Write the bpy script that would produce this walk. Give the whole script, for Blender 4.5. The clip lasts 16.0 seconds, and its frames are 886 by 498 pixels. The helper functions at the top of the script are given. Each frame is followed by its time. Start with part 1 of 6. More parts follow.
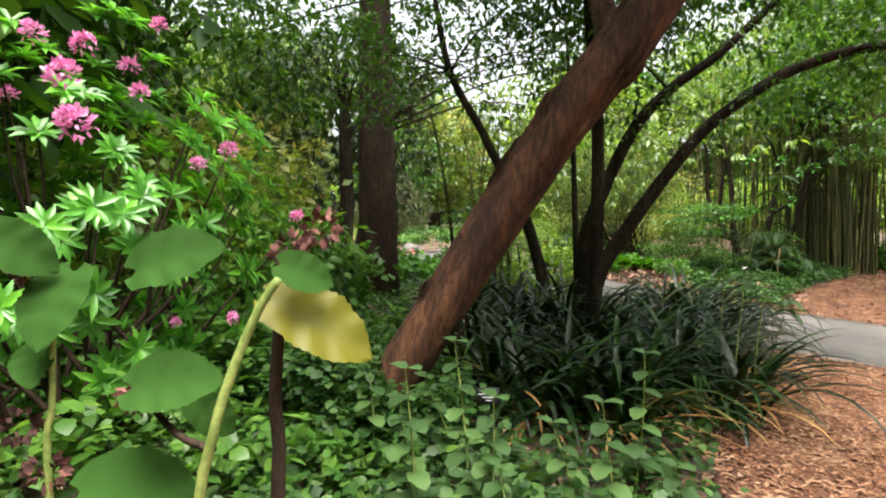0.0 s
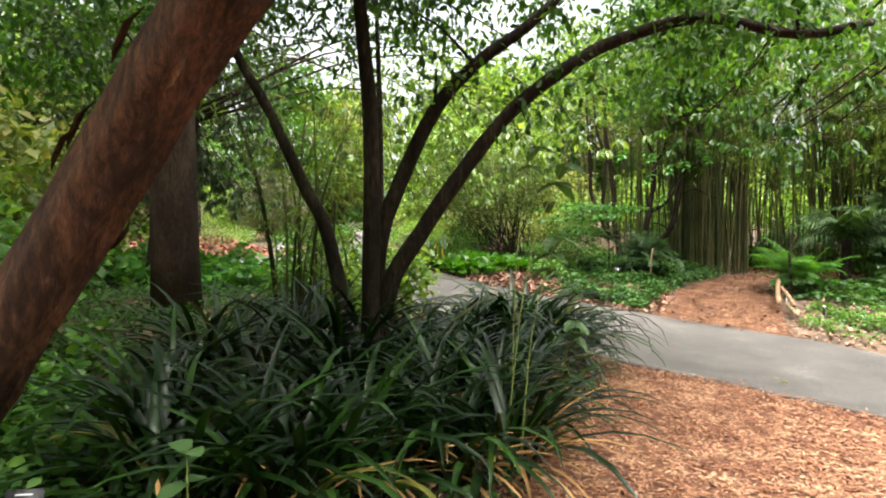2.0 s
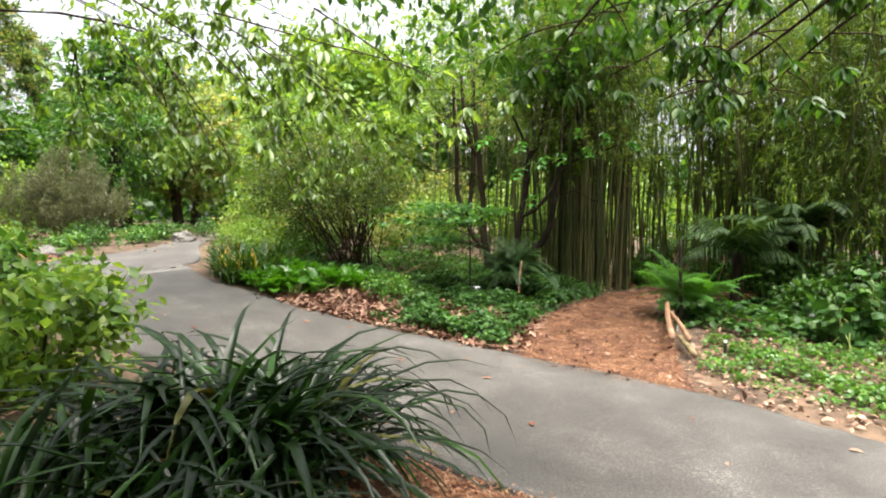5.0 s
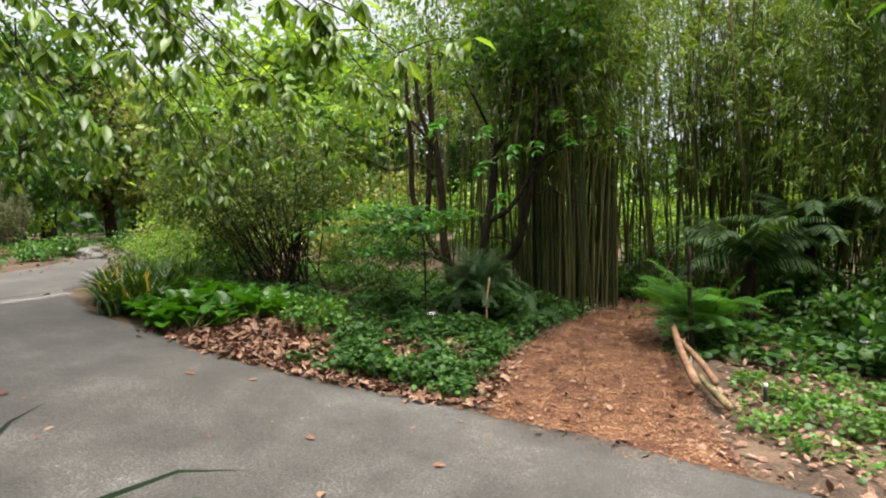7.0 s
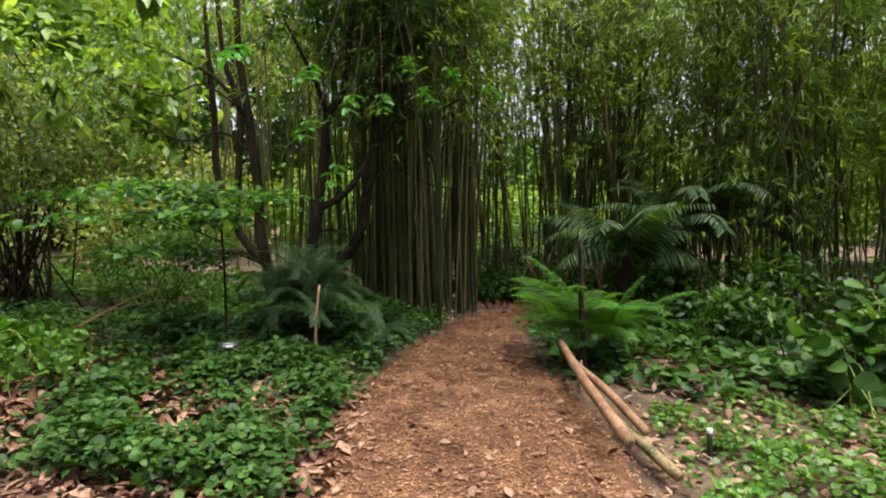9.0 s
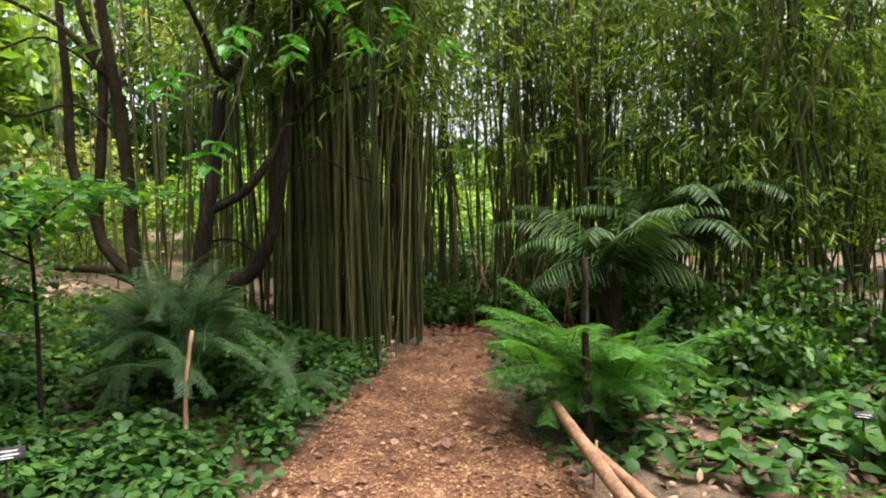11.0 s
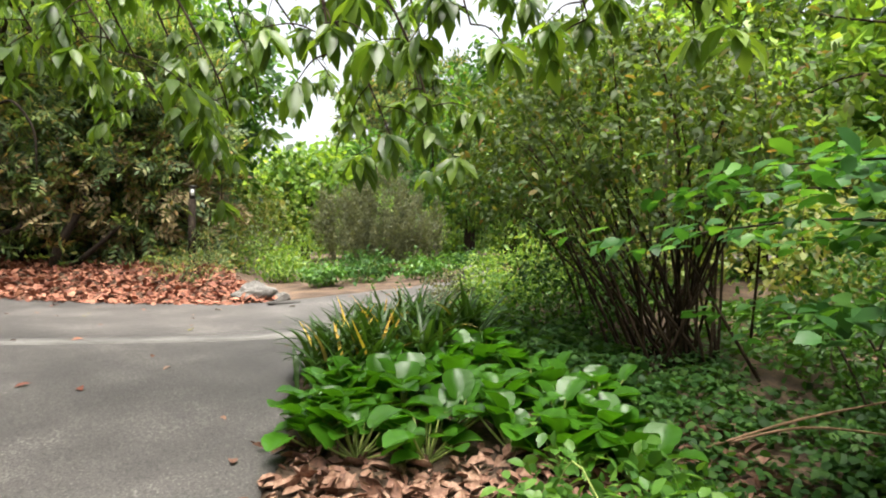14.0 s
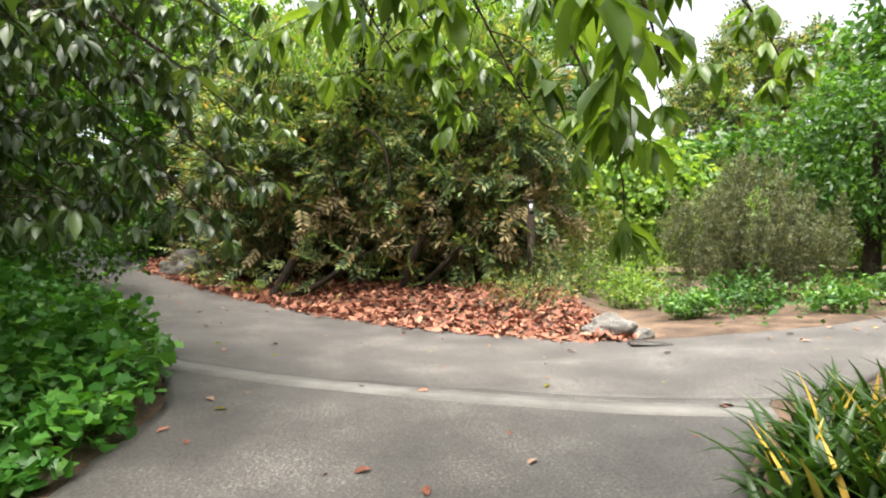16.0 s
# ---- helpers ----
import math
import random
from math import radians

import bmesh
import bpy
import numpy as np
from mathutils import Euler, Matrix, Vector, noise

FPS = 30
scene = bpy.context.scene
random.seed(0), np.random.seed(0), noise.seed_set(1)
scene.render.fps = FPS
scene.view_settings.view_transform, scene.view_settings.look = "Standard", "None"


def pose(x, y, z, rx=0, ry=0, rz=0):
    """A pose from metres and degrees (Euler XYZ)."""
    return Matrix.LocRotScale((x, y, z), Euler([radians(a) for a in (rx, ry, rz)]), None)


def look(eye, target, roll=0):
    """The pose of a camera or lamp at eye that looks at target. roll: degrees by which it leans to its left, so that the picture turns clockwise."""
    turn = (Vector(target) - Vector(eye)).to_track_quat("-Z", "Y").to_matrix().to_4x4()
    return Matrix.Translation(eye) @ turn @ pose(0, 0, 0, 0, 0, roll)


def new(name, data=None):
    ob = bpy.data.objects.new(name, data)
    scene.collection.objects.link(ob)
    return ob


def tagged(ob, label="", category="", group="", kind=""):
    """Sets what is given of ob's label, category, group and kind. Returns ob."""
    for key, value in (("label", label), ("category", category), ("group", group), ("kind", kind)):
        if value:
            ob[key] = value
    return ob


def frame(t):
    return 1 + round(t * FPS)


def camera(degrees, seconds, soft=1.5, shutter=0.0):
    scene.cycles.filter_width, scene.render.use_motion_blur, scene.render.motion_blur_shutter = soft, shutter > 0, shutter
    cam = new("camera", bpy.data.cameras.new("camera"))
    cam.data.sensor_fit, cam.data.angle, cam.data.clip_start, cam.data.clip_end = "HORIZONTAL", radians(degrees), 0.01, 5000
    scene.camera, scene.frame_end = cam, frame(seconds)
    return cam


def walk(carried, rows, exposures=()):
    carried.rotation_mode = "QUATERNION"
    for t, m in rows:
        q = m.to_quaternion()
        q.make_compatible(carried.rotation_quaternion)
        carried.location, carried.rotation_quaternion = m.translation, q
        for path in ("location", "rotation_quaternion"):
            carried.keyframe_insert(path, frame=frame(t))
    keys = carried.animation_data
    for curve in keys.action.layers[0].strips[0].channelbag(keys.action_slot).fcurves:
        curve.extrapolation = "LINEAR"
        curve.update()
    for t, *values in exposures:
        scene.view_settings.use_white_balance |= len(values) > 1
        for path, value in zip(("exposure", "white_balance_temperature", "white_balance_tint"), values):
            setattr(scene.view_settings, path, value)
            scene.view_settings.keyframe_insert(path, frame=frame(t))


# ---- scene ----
cam = camera(74.2, 16.0, 2.0)
PATH = [
    (0, (2.028, -11.362, 1.497), (0.661, -9.904, 1.418), -1.0),
    (0.5, (2.178, -11.013, 1.532), (0.887, -9.488, 1.438), -1.1),
    (1, (2.236, -10.618, 1.52), (0.977, -9.066, 1.431), -1.1),
    (1.5, (2.307, -10.186, 1.509), (1.068, -8.619, 1.415), -0.9),
    (2, (2.318, -9.695, 1.492), (1.151, -8.073, 1.403), -0.9),
    (2.5, (2.28, -9.111, 1.484), (1.199, -7.431, 1.408), -0.8),
    (3, (2.226, -8.529, 1.482), (1.216, -6.804, 1.42), -0.6),
    (3.5, (2.086, -7.953, 1.46), (1.16, -6.182, 1.391), -0.3),
    (4, (1.998, -7.351, 1.449), (1.111, -5.559, 1.382), -0.6),
    (4.2, (1.939, -7.189, 1.433), (1.068, -5.39, 1.359), 0.4),
    (6.3, (1.301, -5.097, 1.549), (0.492, -3.27, 1.472), -0.5),
    (6.5, (1.232, -4.897, 1.548), (0.438, -3.062, 1.481), -0.5),
    (7, (1.063, -4.374, 1.482), (0.302, -2.525, 1.428), -0.6),
    (7.5, (0.855, -3.86, 1.396), (0.162, -1.985, 1.329), -0.5),
    (8, (0.697, -3.3, 1.338), (0.142, -1.38, 1.267), -0.5),
    (8.5, (0.593, -2.739, 1.345), (0.214, -0.776, 1.28), -0.8),
    (9, (0.433, -2.191, 1.424), (0.206, -0.205, 1.347), -0.8),
    (9.2, (0.387, -1.974, 1.419), (0.213, 0.017, 1.338), -0.8),
    (11.3, (0.031, -0.04, 1.498), (0.043, 1.958, 1.429), -0.7),
    (11.5, (-0.06, 0.128, 1.48), (-0.148, 2.125, 1.424), -0.7),
    (12, (-0.298, 0.444, 1.476), (-0.771, 2.387, 1.449), -0.6),
    (12.5, (-0.485, 0.628, 1.456), (-1.428, 2.392, 1.44), -0.4),
    (13, (-0.691, 0.684, 1.432), (-2.027, 2.172, 1.426), 0.2),
    (13.5, (-1.061, 0.634, 1.409), (-2.708, 1.77, 1.417), 0.5),
    (14, (-1.455, 0.542, 1.451), (-3.324, 1.255, 1.468), 0.5),
    (14.5, (-1.853, 0.423, 1.502), (-3.826, 0.748, 1.527), 0.5),
    (15, (-2.246, 0.313, 1.542), (-4.246, 0.349, 1.572), 0.4),
    (15.5, (-2.755, 0.249, 1.59), (-4.746, 0.066, 1.622), 0.3),
    (16, (-3.359, 0.189, 1.641), (-5.332, -0.135, 1.685), 0.1),
]
EXPOSURES = [(0, 2.2), (0.5, 2.15), (2.5, 2.4), (4, 2.3), (6.5, 1.8), (7.0, 1.62), (7.5, 1.4), (8.0, 1.25), (8.5, 1.38), (9, 1.58), (11.5, 2.25), (12.0, 2.3), (12.5, 2.15), (13, 2.0), (14, 2.05), (15.5, 2.2), (16, 2.25)]
walk(cam, [(t, look(e, g, r)) for t, e, g, r in PATH], EXPOSURES)

# ---- light ----
world = bpy.data.worlds.new("overcast_sky")
scene.world = world
world.use_nodes = True
wn, wl = world.node_tree.nodes, world.node_tree.links
wn.clear()
sky = wn.new("ShaderNodeTexSky")
sky.sky_type, sky.sun_disc = "NISHITA", False
sky.sun_elevation, sky.sun_rotation = radians(72), radians(113)
sky.dust_density, sky.air_density = 6.0, 1.0
grey_sky = wn.new("ShaderNodeHueSaturation")
grey_sky.inputs["Saturation"].default_value = 0.22
sky_out = wn.new("ShaderNodeBackground")
sky_out.inputs["Strength"].default_value = 0.115
wout = wn.new("ShaderNodeOutputWorld")
wl.new(sky.outputs["Color"], grey_sky.inputs["Color"])
wl.new(grey_sky.outputs["Color"], sky_out.inputs["Color"])
wl.new(sky_out.outputs["Background"], wout.inputs["Surface"])
sun_data = bpy.data.lights.new("sun", "SUN")
sun_data.energy, sun_data.angle, sun_data.color = 3.2, radians(45), (1.0, 0.95, 0.86)
sun = new("sun", sun_data)
sun.matrix_world = look((6, -2.5, 25), (0, 0, 0))
tagged(sun, "soft sun behind thin cloud", "sun", kind="structure")


# ---- materials ----
def nodes_of(name):
    m = bpy.data.materials.new(name)
    m.use_nodes = True
    n, l = m.node_tree.nodes, m.node_tree.links
    n.clear()
    return m, n, l, n.new("ShaderNodeOutputMaterial")


def ramp_node(n, stops):
    r = n.new("ShaderNodeValToRGB")
    e = r.color_ramp.elements
    e[0].position, e[0].color = stops[0][0], (*stops[0][1], 1)
    e[1].position, e[1].color = stops[-1][0], (*stops[-1][1], 1)
    for p, c in stops[1:-1]:
        e.new(p).color = (*c, 1)
    return r


def noise_node(n, l, scale, detail=4.0, rough=0.6, stretch=None):
    co = n.new("ShaderNodeTexCoord")
    t = n.new("ShaderNodeTexNoise")
    t.inputs["Scale"].default_value, t.inputs["Detail"].default_value = scale, detail
    t.inputs["Roughness"].default_value = rough
    if stretch:
        mp = n.new("ShaderNodeMapping")
        mp.inputs["Scale"].default_value = stretch
        l.new(co.outputs["Object"], mp.inputs["Vector"])
        l.new(mp.outputs["Vector"], t.inputs["Vector"])
    else:
        l.new(co.outputs["Object"], t.inputs["Vector"])
    return t


def leaf_mat(name, stops, rough=0.45, through_light=0.35, gloss=0.35, shine=(1.5, 1.45, 0.55, 1)):
    """Leaves: tint by leaf, blotches over the plant, light shining through."""
    m, n, l, out = nodes_of(name)
    geo = n.new("ShaderNodeNewGeometry")
    r = ramp_node(n, stops)
    l.new(geo.outputs["Random Per Island"], r.inputs["Fac"])
    t = noise_node(n, l, 2.3, 2.0)
    hs = n.new("ShaderNodeHueSaturation")
    mr = n.new("ShaderNodeMapRange")
    mr.inputs["From Min"].default_value, mr.inputs["From Max"].default_value = 0.3, 0.7
    mr.inputs["To Min"].default_value, mr.inputs["To Max"].default_value = 0.75, 1.25
    l.new(t.outputs["Fac"], mr.inputs["Value"])
    l.new(mr.outputs["Result"], hs.inputs["Value"])
    l.new(r.outputs["Color"], hs.inputs["Color"])
    p = n.new("ShaderNodeBsdfPrincipled")
    p.inputs["Roughness"].default_value = rough
    p.inputs["Specular IOR Level"].default_value = gloss
    l.new(hs.outputs["Color"], p.inputs["Base Color"])
    tr = n.new("ShaderNodeBsdfTranslucent")
    warm = n.new("ShaderNodeMix")
    warm.data_type, warm.blend_type = "RGBA", "MULTIPLY"
    warm.inputs["Factor"].default_value = 1.0
    warm.inputs["B"].default_value = shine
    l.new(hs.outputs["Color"], warm.inputs["A"])
    l.new(warm.outputs["Result"], tr.inputs["Color"])
    mx = n.new("ShaderNodeMixShader")
    mx.inputs["Fac"].default_value = through_light
    l.new(p.outputs["BSDF"], mx.inputs[1])
    l.new(tr.outputs["BSDF"], mx.inputs[2])
    l.new(mx.outputs["Shader"], out.inputs["Surface"])
    return m


def solid_mat(name, stops, scale=8.0, rough=0.8, bump=0.3, fine=60.0, stretch=None, gloss=0.3, by_piece=0.0, dist=0.01, grain=0.5, spread=0.23):
    """Two scales of noise for colour, fine relief, and some change from piece to piece."""
    m, n, l, out = nodes_of(name)
    big = noise_node(n, l, scale, 5.0, 0.6, stretch)
    small = noise_node(n, l, fine, 4.0, 0.7, stretch)
    mixv = n.new("ShaderNodeMath")
    mixv.operation = "MULTIPLY_ADD"
    mixv.inputs[1].default_value, mixv.inputs[2].default_value = grain, 0.0
    l.new(small.outputs["Fac"], mixv.inputs[0])
    add = n.new("ShaderNodeMath")
    add.operation = "MULTIPLY_ADD"
    add.inputs[1].default_value = 1 - grain
    l.new(big.outputs["Fac"], add.inputs[0])
    l.new(mixv.outputs[0], add.inputs[2])
    wide = n.new("ShaderNodeMapRange")
    wide.inputs["From Min"].default_value, wide.inputs["From Max"].default_value = 0.5 - spread, 0.5 + spread
    wide.inputs["To Min"].default_value, wide.inputs["To Max"].default_value = 0.0, 1.0
    l.new(add.outputs[0], wide.inputs["Value"])
    last = wide
    if by_piece:
        geo, info = n.new("ShaderNodeNewGeometry"), n.new("ShaderNodeObjectInfo")
        s = n.new("ShaderNodeMath")
        s.operation = "ADD"
        l.new(geo.outputs["Random Per Island"], s.inputs[0])
        l.new(info.outputs["Random"], s.inputs[1])
        k = n.new("ShaderNodeMath")
        k.operation = "MULTIPLY_ADD"
        k.inputs[1].default_value = by_piece
        l.new(s.outputs[0], k.inputs[0])
        off = n.new("ShaderNodeMath")
        off.operation = "SUBTRACT"
        off.inputs[1].default_value = by_piece
        l.new(wide.outputs[0], off.inputs[0])
        l.new(off.outputs[0], k.inputs[2])
        last = k
    r = ramp_node(n, stops)
    l.new(last.outputs[0], r.inputs["Fac"])
    p = n.new("ShaderNodeBsdfPrincipled")
    p.inputs["Roughness"].default_value = rough
    p.inputs["Specular IOR Level"].default_value = gloss
    l.new(r.outputs["Color"], p.inputs["Base Color"])
    b = n.new("ShaderNodeBump")
    b.inputs["Strength"].default_value, b.inputs["Distance"].default_value = bump, dist
    l.new(add.outputs[0], b.inputs["Height"])
    l.new(b.outputs["Normal"], p.inputs["Normal"])
    l.new(p.outputs["BSDF"], out.inputs["Surface"])
    return m


ASPHALT = solid_mat("asphalt", [(0.0, (0.016, 0.0146, 0.0138)), (0.35, (0.044, 0.040, 0.0375)), (0.65, (0.074, 0.067, 0.062)), (1.0, (0.21, 0.192, 0.178))], 1.3, 0.6, 1.0, 62, gloss=0.4, dist=0.008, grain=0.66, spread=0.165)
CONCRETE = solid_mat("pale_concrete", [(0.2, (0.085, 0.080, 0.075)), (0.8, (0.16, 0.152, 0.142))], 3, 0.85, 0.2, 120, dist=0.003)
SOIL = solid_mat("soil", [(0.3, (0.03, 0.02, 0.014)), (0.5, (0.07, 0.045, 0.03)), (0.7, (0.13, 0.085, 0.055))], 2.2, 0.95, 0.8, 40, dist=0.02)
MULCH = solid_mat("mulch_bed", [(0.1, (0.03, 0.012, 0.008)), (0.5, (0.11, 0.046, 0.026)), (0.9, (0.24, 0.12, 0.065))], 3, 0.9, 1.0, 70, dist=0.02)
CHIP = solid_mat("bark_chip", [(0.0, (0.030, 0.010, 0.006)), (0.3, (0.105, 0.038, 0.020)), (0.6, (0.205, 0.088, 0.044)), (1.0, (0.37, 0.225, 0.135))], 3, 0.85, 0.2, 90, by_piece=0.5)
TRAIL_CHIP = solid_mat("trail_chip", [(0.0, (0.03, 0.013, 0.008)), (0.35, (0.125, 0.056, 0.03)), (0.65, (0.29, 0.155, 0.078)), (1.0, (0.50, 0.36, 0.22))], 3, 0.85, 0.2, 90, by_piece=0.5)
LITTER = solid_mat("dead_leaf", [(0.0, (0.04, 0.013, 0.009)), (0.5, (0.175, 0.060, 0.035)), (1.0, (0.42, 0.20, 0.125))], 5, 0.7, 0.2, 60, by_piece=0.5)
PALE_LITTER = solid_mat("pale_dead_leaf", [(0.0, (0.045, 0.020, 0.013)), (0.4, (0.17, 0.085, 0.055)), (1.0, (0.38, 0.25, 0.175))], 5, 0.7, 0.3, 40, by_piece=0.5)
BARK_DARK = solid_mat("dark_bark", [(0.1, (0.007, 0.005, 0.004)), (0.5, (0.022, 0.016, 0.012)), (0.9, (0.075, 0.06, 0.04))], 6, 0.9, 1.0, 40, (1, 1, 0.25), gloss=0.1, dist=0.025)
BARK_RED = solid_mat("peeling_red_bark", [(0.15, (0.014, 0.007, 0.005)), (0.45, (0.052, 0.022, 0.013)), (0.7, (0.13, 0.054, 0.028)), (0.95, (0.24, 0.11, 0.055))], 4, 0.85, 1.0, 22, (1.6, 1.6, 0.3), dist=0.04)
BARK_BROWN = solid_mat("brown_bark", [(0.1, (0.010, 0.007, 0.005)), (0.5, (0.034, 0.022, 0.015)), (0.9, (0.085, 0.056, 0.038))], 5, 0.9, 1.0, 45, (1, 1, 0.3), gloss=0.12, dist=0.025)
BARK_MOSS = solid_mat("mossy_bark", [(0.1, (0.010, 0.007, 0.005)), (0.5, (0.032, 0.022, 0.014)), (0.9, (0.075, 0.062, 0.03))], 5, 0.9, 1.0, 50, (1, 1, 0.4), gloss=0.1, dist=0.02)
BAMBOO = solid_mat("bamboo_culm", [(0.0, (0.012, 0.018, 0.007)), (0.4, (0.042, 0.052, 0.018)), (0.7, (0.12, 0.112, 0.045)), (1.0, (0.27, 0.18, 0.09))], 2, 0.45, 0.15, 30, (1, 1, 0.1), gloss=0.35, by_piece=0.5)
LOG = solid_mat("cut_log", [(0.1, (0.07, 0.038, 0.022)), (0.5, (0.19, 0.10, 0.058)), (0.9, (0.33, 0.2, 0.12))], 6, 0.8, 0.6, 40, (1, 1, 0.3))
LOG_MOSS = solid_mat("mossy_log", [(0.3, (0.05, 0.05, 0.02)), (0.5, (0.14, 0.12, 0.06)), (0.7, (0.25, 0.17, 0.09))], 6, 0.9, 0.5, 40)
LOG_END = solid_mat("log_end", [(0.3, (0.1, 0.06, 0.04)), (0.7, (0.3, 0.2, 0.13))], 20, 0.9, 0.4, 80)
STONE = solid_mat("grey_stone", [(0.1, (0.04, 0.037, 0.034)), (0.5, (0.105, 0.098, 0.09)), (0.9, (0.21, 0.198, 0.182))], 4, 0.85, 1.0, 40, dist=0.03)
BLACK = solid_mat("black_plastic", [(0.3, (0.012, 0.012, 0.013)), (0.7, (0.03, 0.03, 0.032))], 10, 0.45, 0.1, 80)
WHITE = solid_mat("white_paint", [(0.3, (0.6, 0.6, 0.58)), (0.7, (0.8, 0.8, 0.78))], 10, 0.6, 0.05, 80)
IRON = solid_mat("dark_iron", [(0.3, (0.02, 0.019, 0.018)), (0.7, (0.07, 0.062, 0.055))], 12, 0.6, 0.3, 80)
STICK = solid_mat("pale_stick", [(0.3, (0.16, 0.09, 0.055)), (0.7, (0.36, 0.22, 0.14))], 8, 0.8, 0.3, 60, (1, 1, 0.2))
STEM_GREEN = solid_mat("green_stem", [(0.3, (0.12, 0.17, 0.04)), (0.7, (0.30, 0.34, 0.10))], 6, 0.5, 0.1, 60)
DRY_HEAD = solid_mat("dry_flower", [(0.3, (0.035, 0.014, 0.012)), (0.7, (0.15, 0.06, 0.05))], 8, 0.9, 0.3, 60, by_piece=0.2)

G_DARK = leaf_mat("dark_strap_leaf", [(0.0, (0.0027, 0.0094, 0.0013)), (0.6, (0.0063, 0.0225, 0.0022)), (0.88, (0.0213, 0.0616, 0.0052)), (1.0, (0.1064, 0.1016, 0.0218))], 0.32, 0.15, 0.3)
G_DARK_DEAD = leaf_mat("withered_strap_leaf", [(0.0, (0.2000, 0.1000, 0.0369)), (1.0, (0.4200, 0.2500, 0.0984))], 0.7, 0.2, 0.3)
G_RHODO = leaf_mat("rhododendron_leaf", [(0.0, (0.0481, 0.1759, 0.0199)), (0.7, (0.0964, 0.3089, 0.0315)), (1.0, (0.1928, 0.5012, 0.0548))], 0.35, 0.4, 0.6)
G_TREE = leaf_mat("tree_leaf", [(0.0, (0.0189, 0.0519, 0.0081)), (0.6, (0.0369, 0.1039, 0.0133)), (1.0, (0.0882, 0.1802, 0.0244))], 0.42, 0.45)
G_BRIGHT = leaf_mat("bright_tree_leaf", [(0.0, (0.0673, 0.1377, 0.0231)), (0.6, (0.1238, 0.2221, 0.0384)), (1.0, (0.2475, 0.3384, 0.0665))], 0.42, 0.5)
G_OLIVE = leaf_mat("olive_leaf", [(0.0, (0.0845, 0.126, 0.0289)), (0.6, (0.169, 0.2252, 0.0592)), (1.0, (0.3105, 0.2835, 0.1054))], 0.5, 0.45)
G_BUSH = leaf_mat("bush_leaf", [(0.0, (0.033, 0.0625, 0.0115)), (0.6, (0.0661, 0.1093, 0.0195)), (0.9, (0.1191, 0.167, 0.0344)), (1.0, (0.184, 0.1069, 0.0449))], 0.5, 0.45)
G_SAPLING = leaf_mat("sapling_leaf", [(0.0, (0.0182, 0.0616, 0.0133)), (0.6, (0.0344, 0.1091, 0.0207)), (1.0, (0.0909, 0.207, 0.0282))], 0.42, 0.45, 0.3)
G_WHORL = leaf_mat("whorl_leaf", [(0.0, (0.0300, 0.1090, 0.0221)), (0.6, (0.0500, 0.1840, 0.0295)), (1.0, (0.1400, 0.3470, 0.0369))], 0.35, 0.4, 0.5)
G_COVER = leaf_mat("ground_cover_leaf", [(0.0, (0.0197, 0.056, 0.0131)), (0.6, (0.0333, 0.092, 0.0178)), (1.0, (0.0728, 0.144, 0.032))], 0.5, 0.35, 0.22)
G_COVER_LIGHT = leaf_mat("light_ground_cover_leaf", [(0.0, (0.0350, 0.0960, 0.0131)), (0.6, (0.0590, 0.1480, 0.0213)), (1.0, (0.1120, 0.2180, 0.0353))], 0.42, 0.4)
G_IVY = leaf_mat("ivy_leaf", [(0.0, (0.0330, 0.1160, 0.0180)), (0.6, (0.0660, 0.1960, 0.0303)), (1.0, (0.1390, 0.3120, 0.0484))], 0.38, 0.35)
G_BERG = leaf_mat("bergenia_leaf", [(0.0, (0.0227, 0.0852, 0.0062)), (0.6, (0.0454, 0.1459, 0.0087)), (1.0, (0.0973, 0.2185, 0.0179))], 0.3, 0.42, 0.5)
G_SEED = leaf_mat("seedling_leaf", [(0.0, (0.0338, 0.0750, 0.0216)), (0.7, (0.0560, 0.1155, 0.0338)), (1.0, (0.0898, 0.1647, 0.0459))], 0.5, 0.35)
G_BAMB = leaf_mat("bamboo_leaf", [(0.0, (0.0533, 0.1066, 0.0224)), (0.6, (0.1014, 0.1703, 0.0331)), (1.0, (0.2133, 0.2771, 0.0608))], 0.45, 0.5)
G_YEW = leaf_mat("yew_needle", [(0.0, (0.030, 0.052, 0.020)), (0.5, (0.095, 0.150, 0.052)), (0.85, (0.19, 0.25, 0.085)), (1.0, (0.34, 0.22, 0.09))], 0.5, 0.4)
G_DEADTWIG = leaf_mat("dead_needle", [(0.0, (0.0685, 0.0509, 0.0249)), (1.0, (0.2215, 0.1748, 0.0794))], 0.8, 0.15)
G_GREY = leaf_mat("grey_green_leaf", [(0.0, (0.0438, 0.0537, 0.0287)), (0.6, (0.0875, 0.1, 0.0471)), (1.0, (0.15, 0.1487, 0.0707))], 0.6, 0.3)
G_MAG = leaf_mat("magnolia_leaf", [(0.0, (0.0513, 0.1, 0.0164)), (0.6, (0.0925, 0.1613, 0.0256)), (1.0, (0.1738, 0.2675, 0.041))], 0.34, 0.52, 0.5)
G_FERN = leaf_mat("fern_leaf", [(0.0, (0.0298, 0.1028, 0.0133)), (0.6, (0.0527, 0.1606, 0.0195)), (1.0, (0.0952, 0.2193, 0.0307))], 0.5, 0.4)
G_FERN_SOFT = leaf_mat("soft_fern_leaf", [(0.0, (0.0178, 0.0469, 0.0127)), (0.6, (0.0292, 0.0725, 0.0192)), (1.0, (0.0525, 0.1074, 0.0258))], 0.55, 0.35)
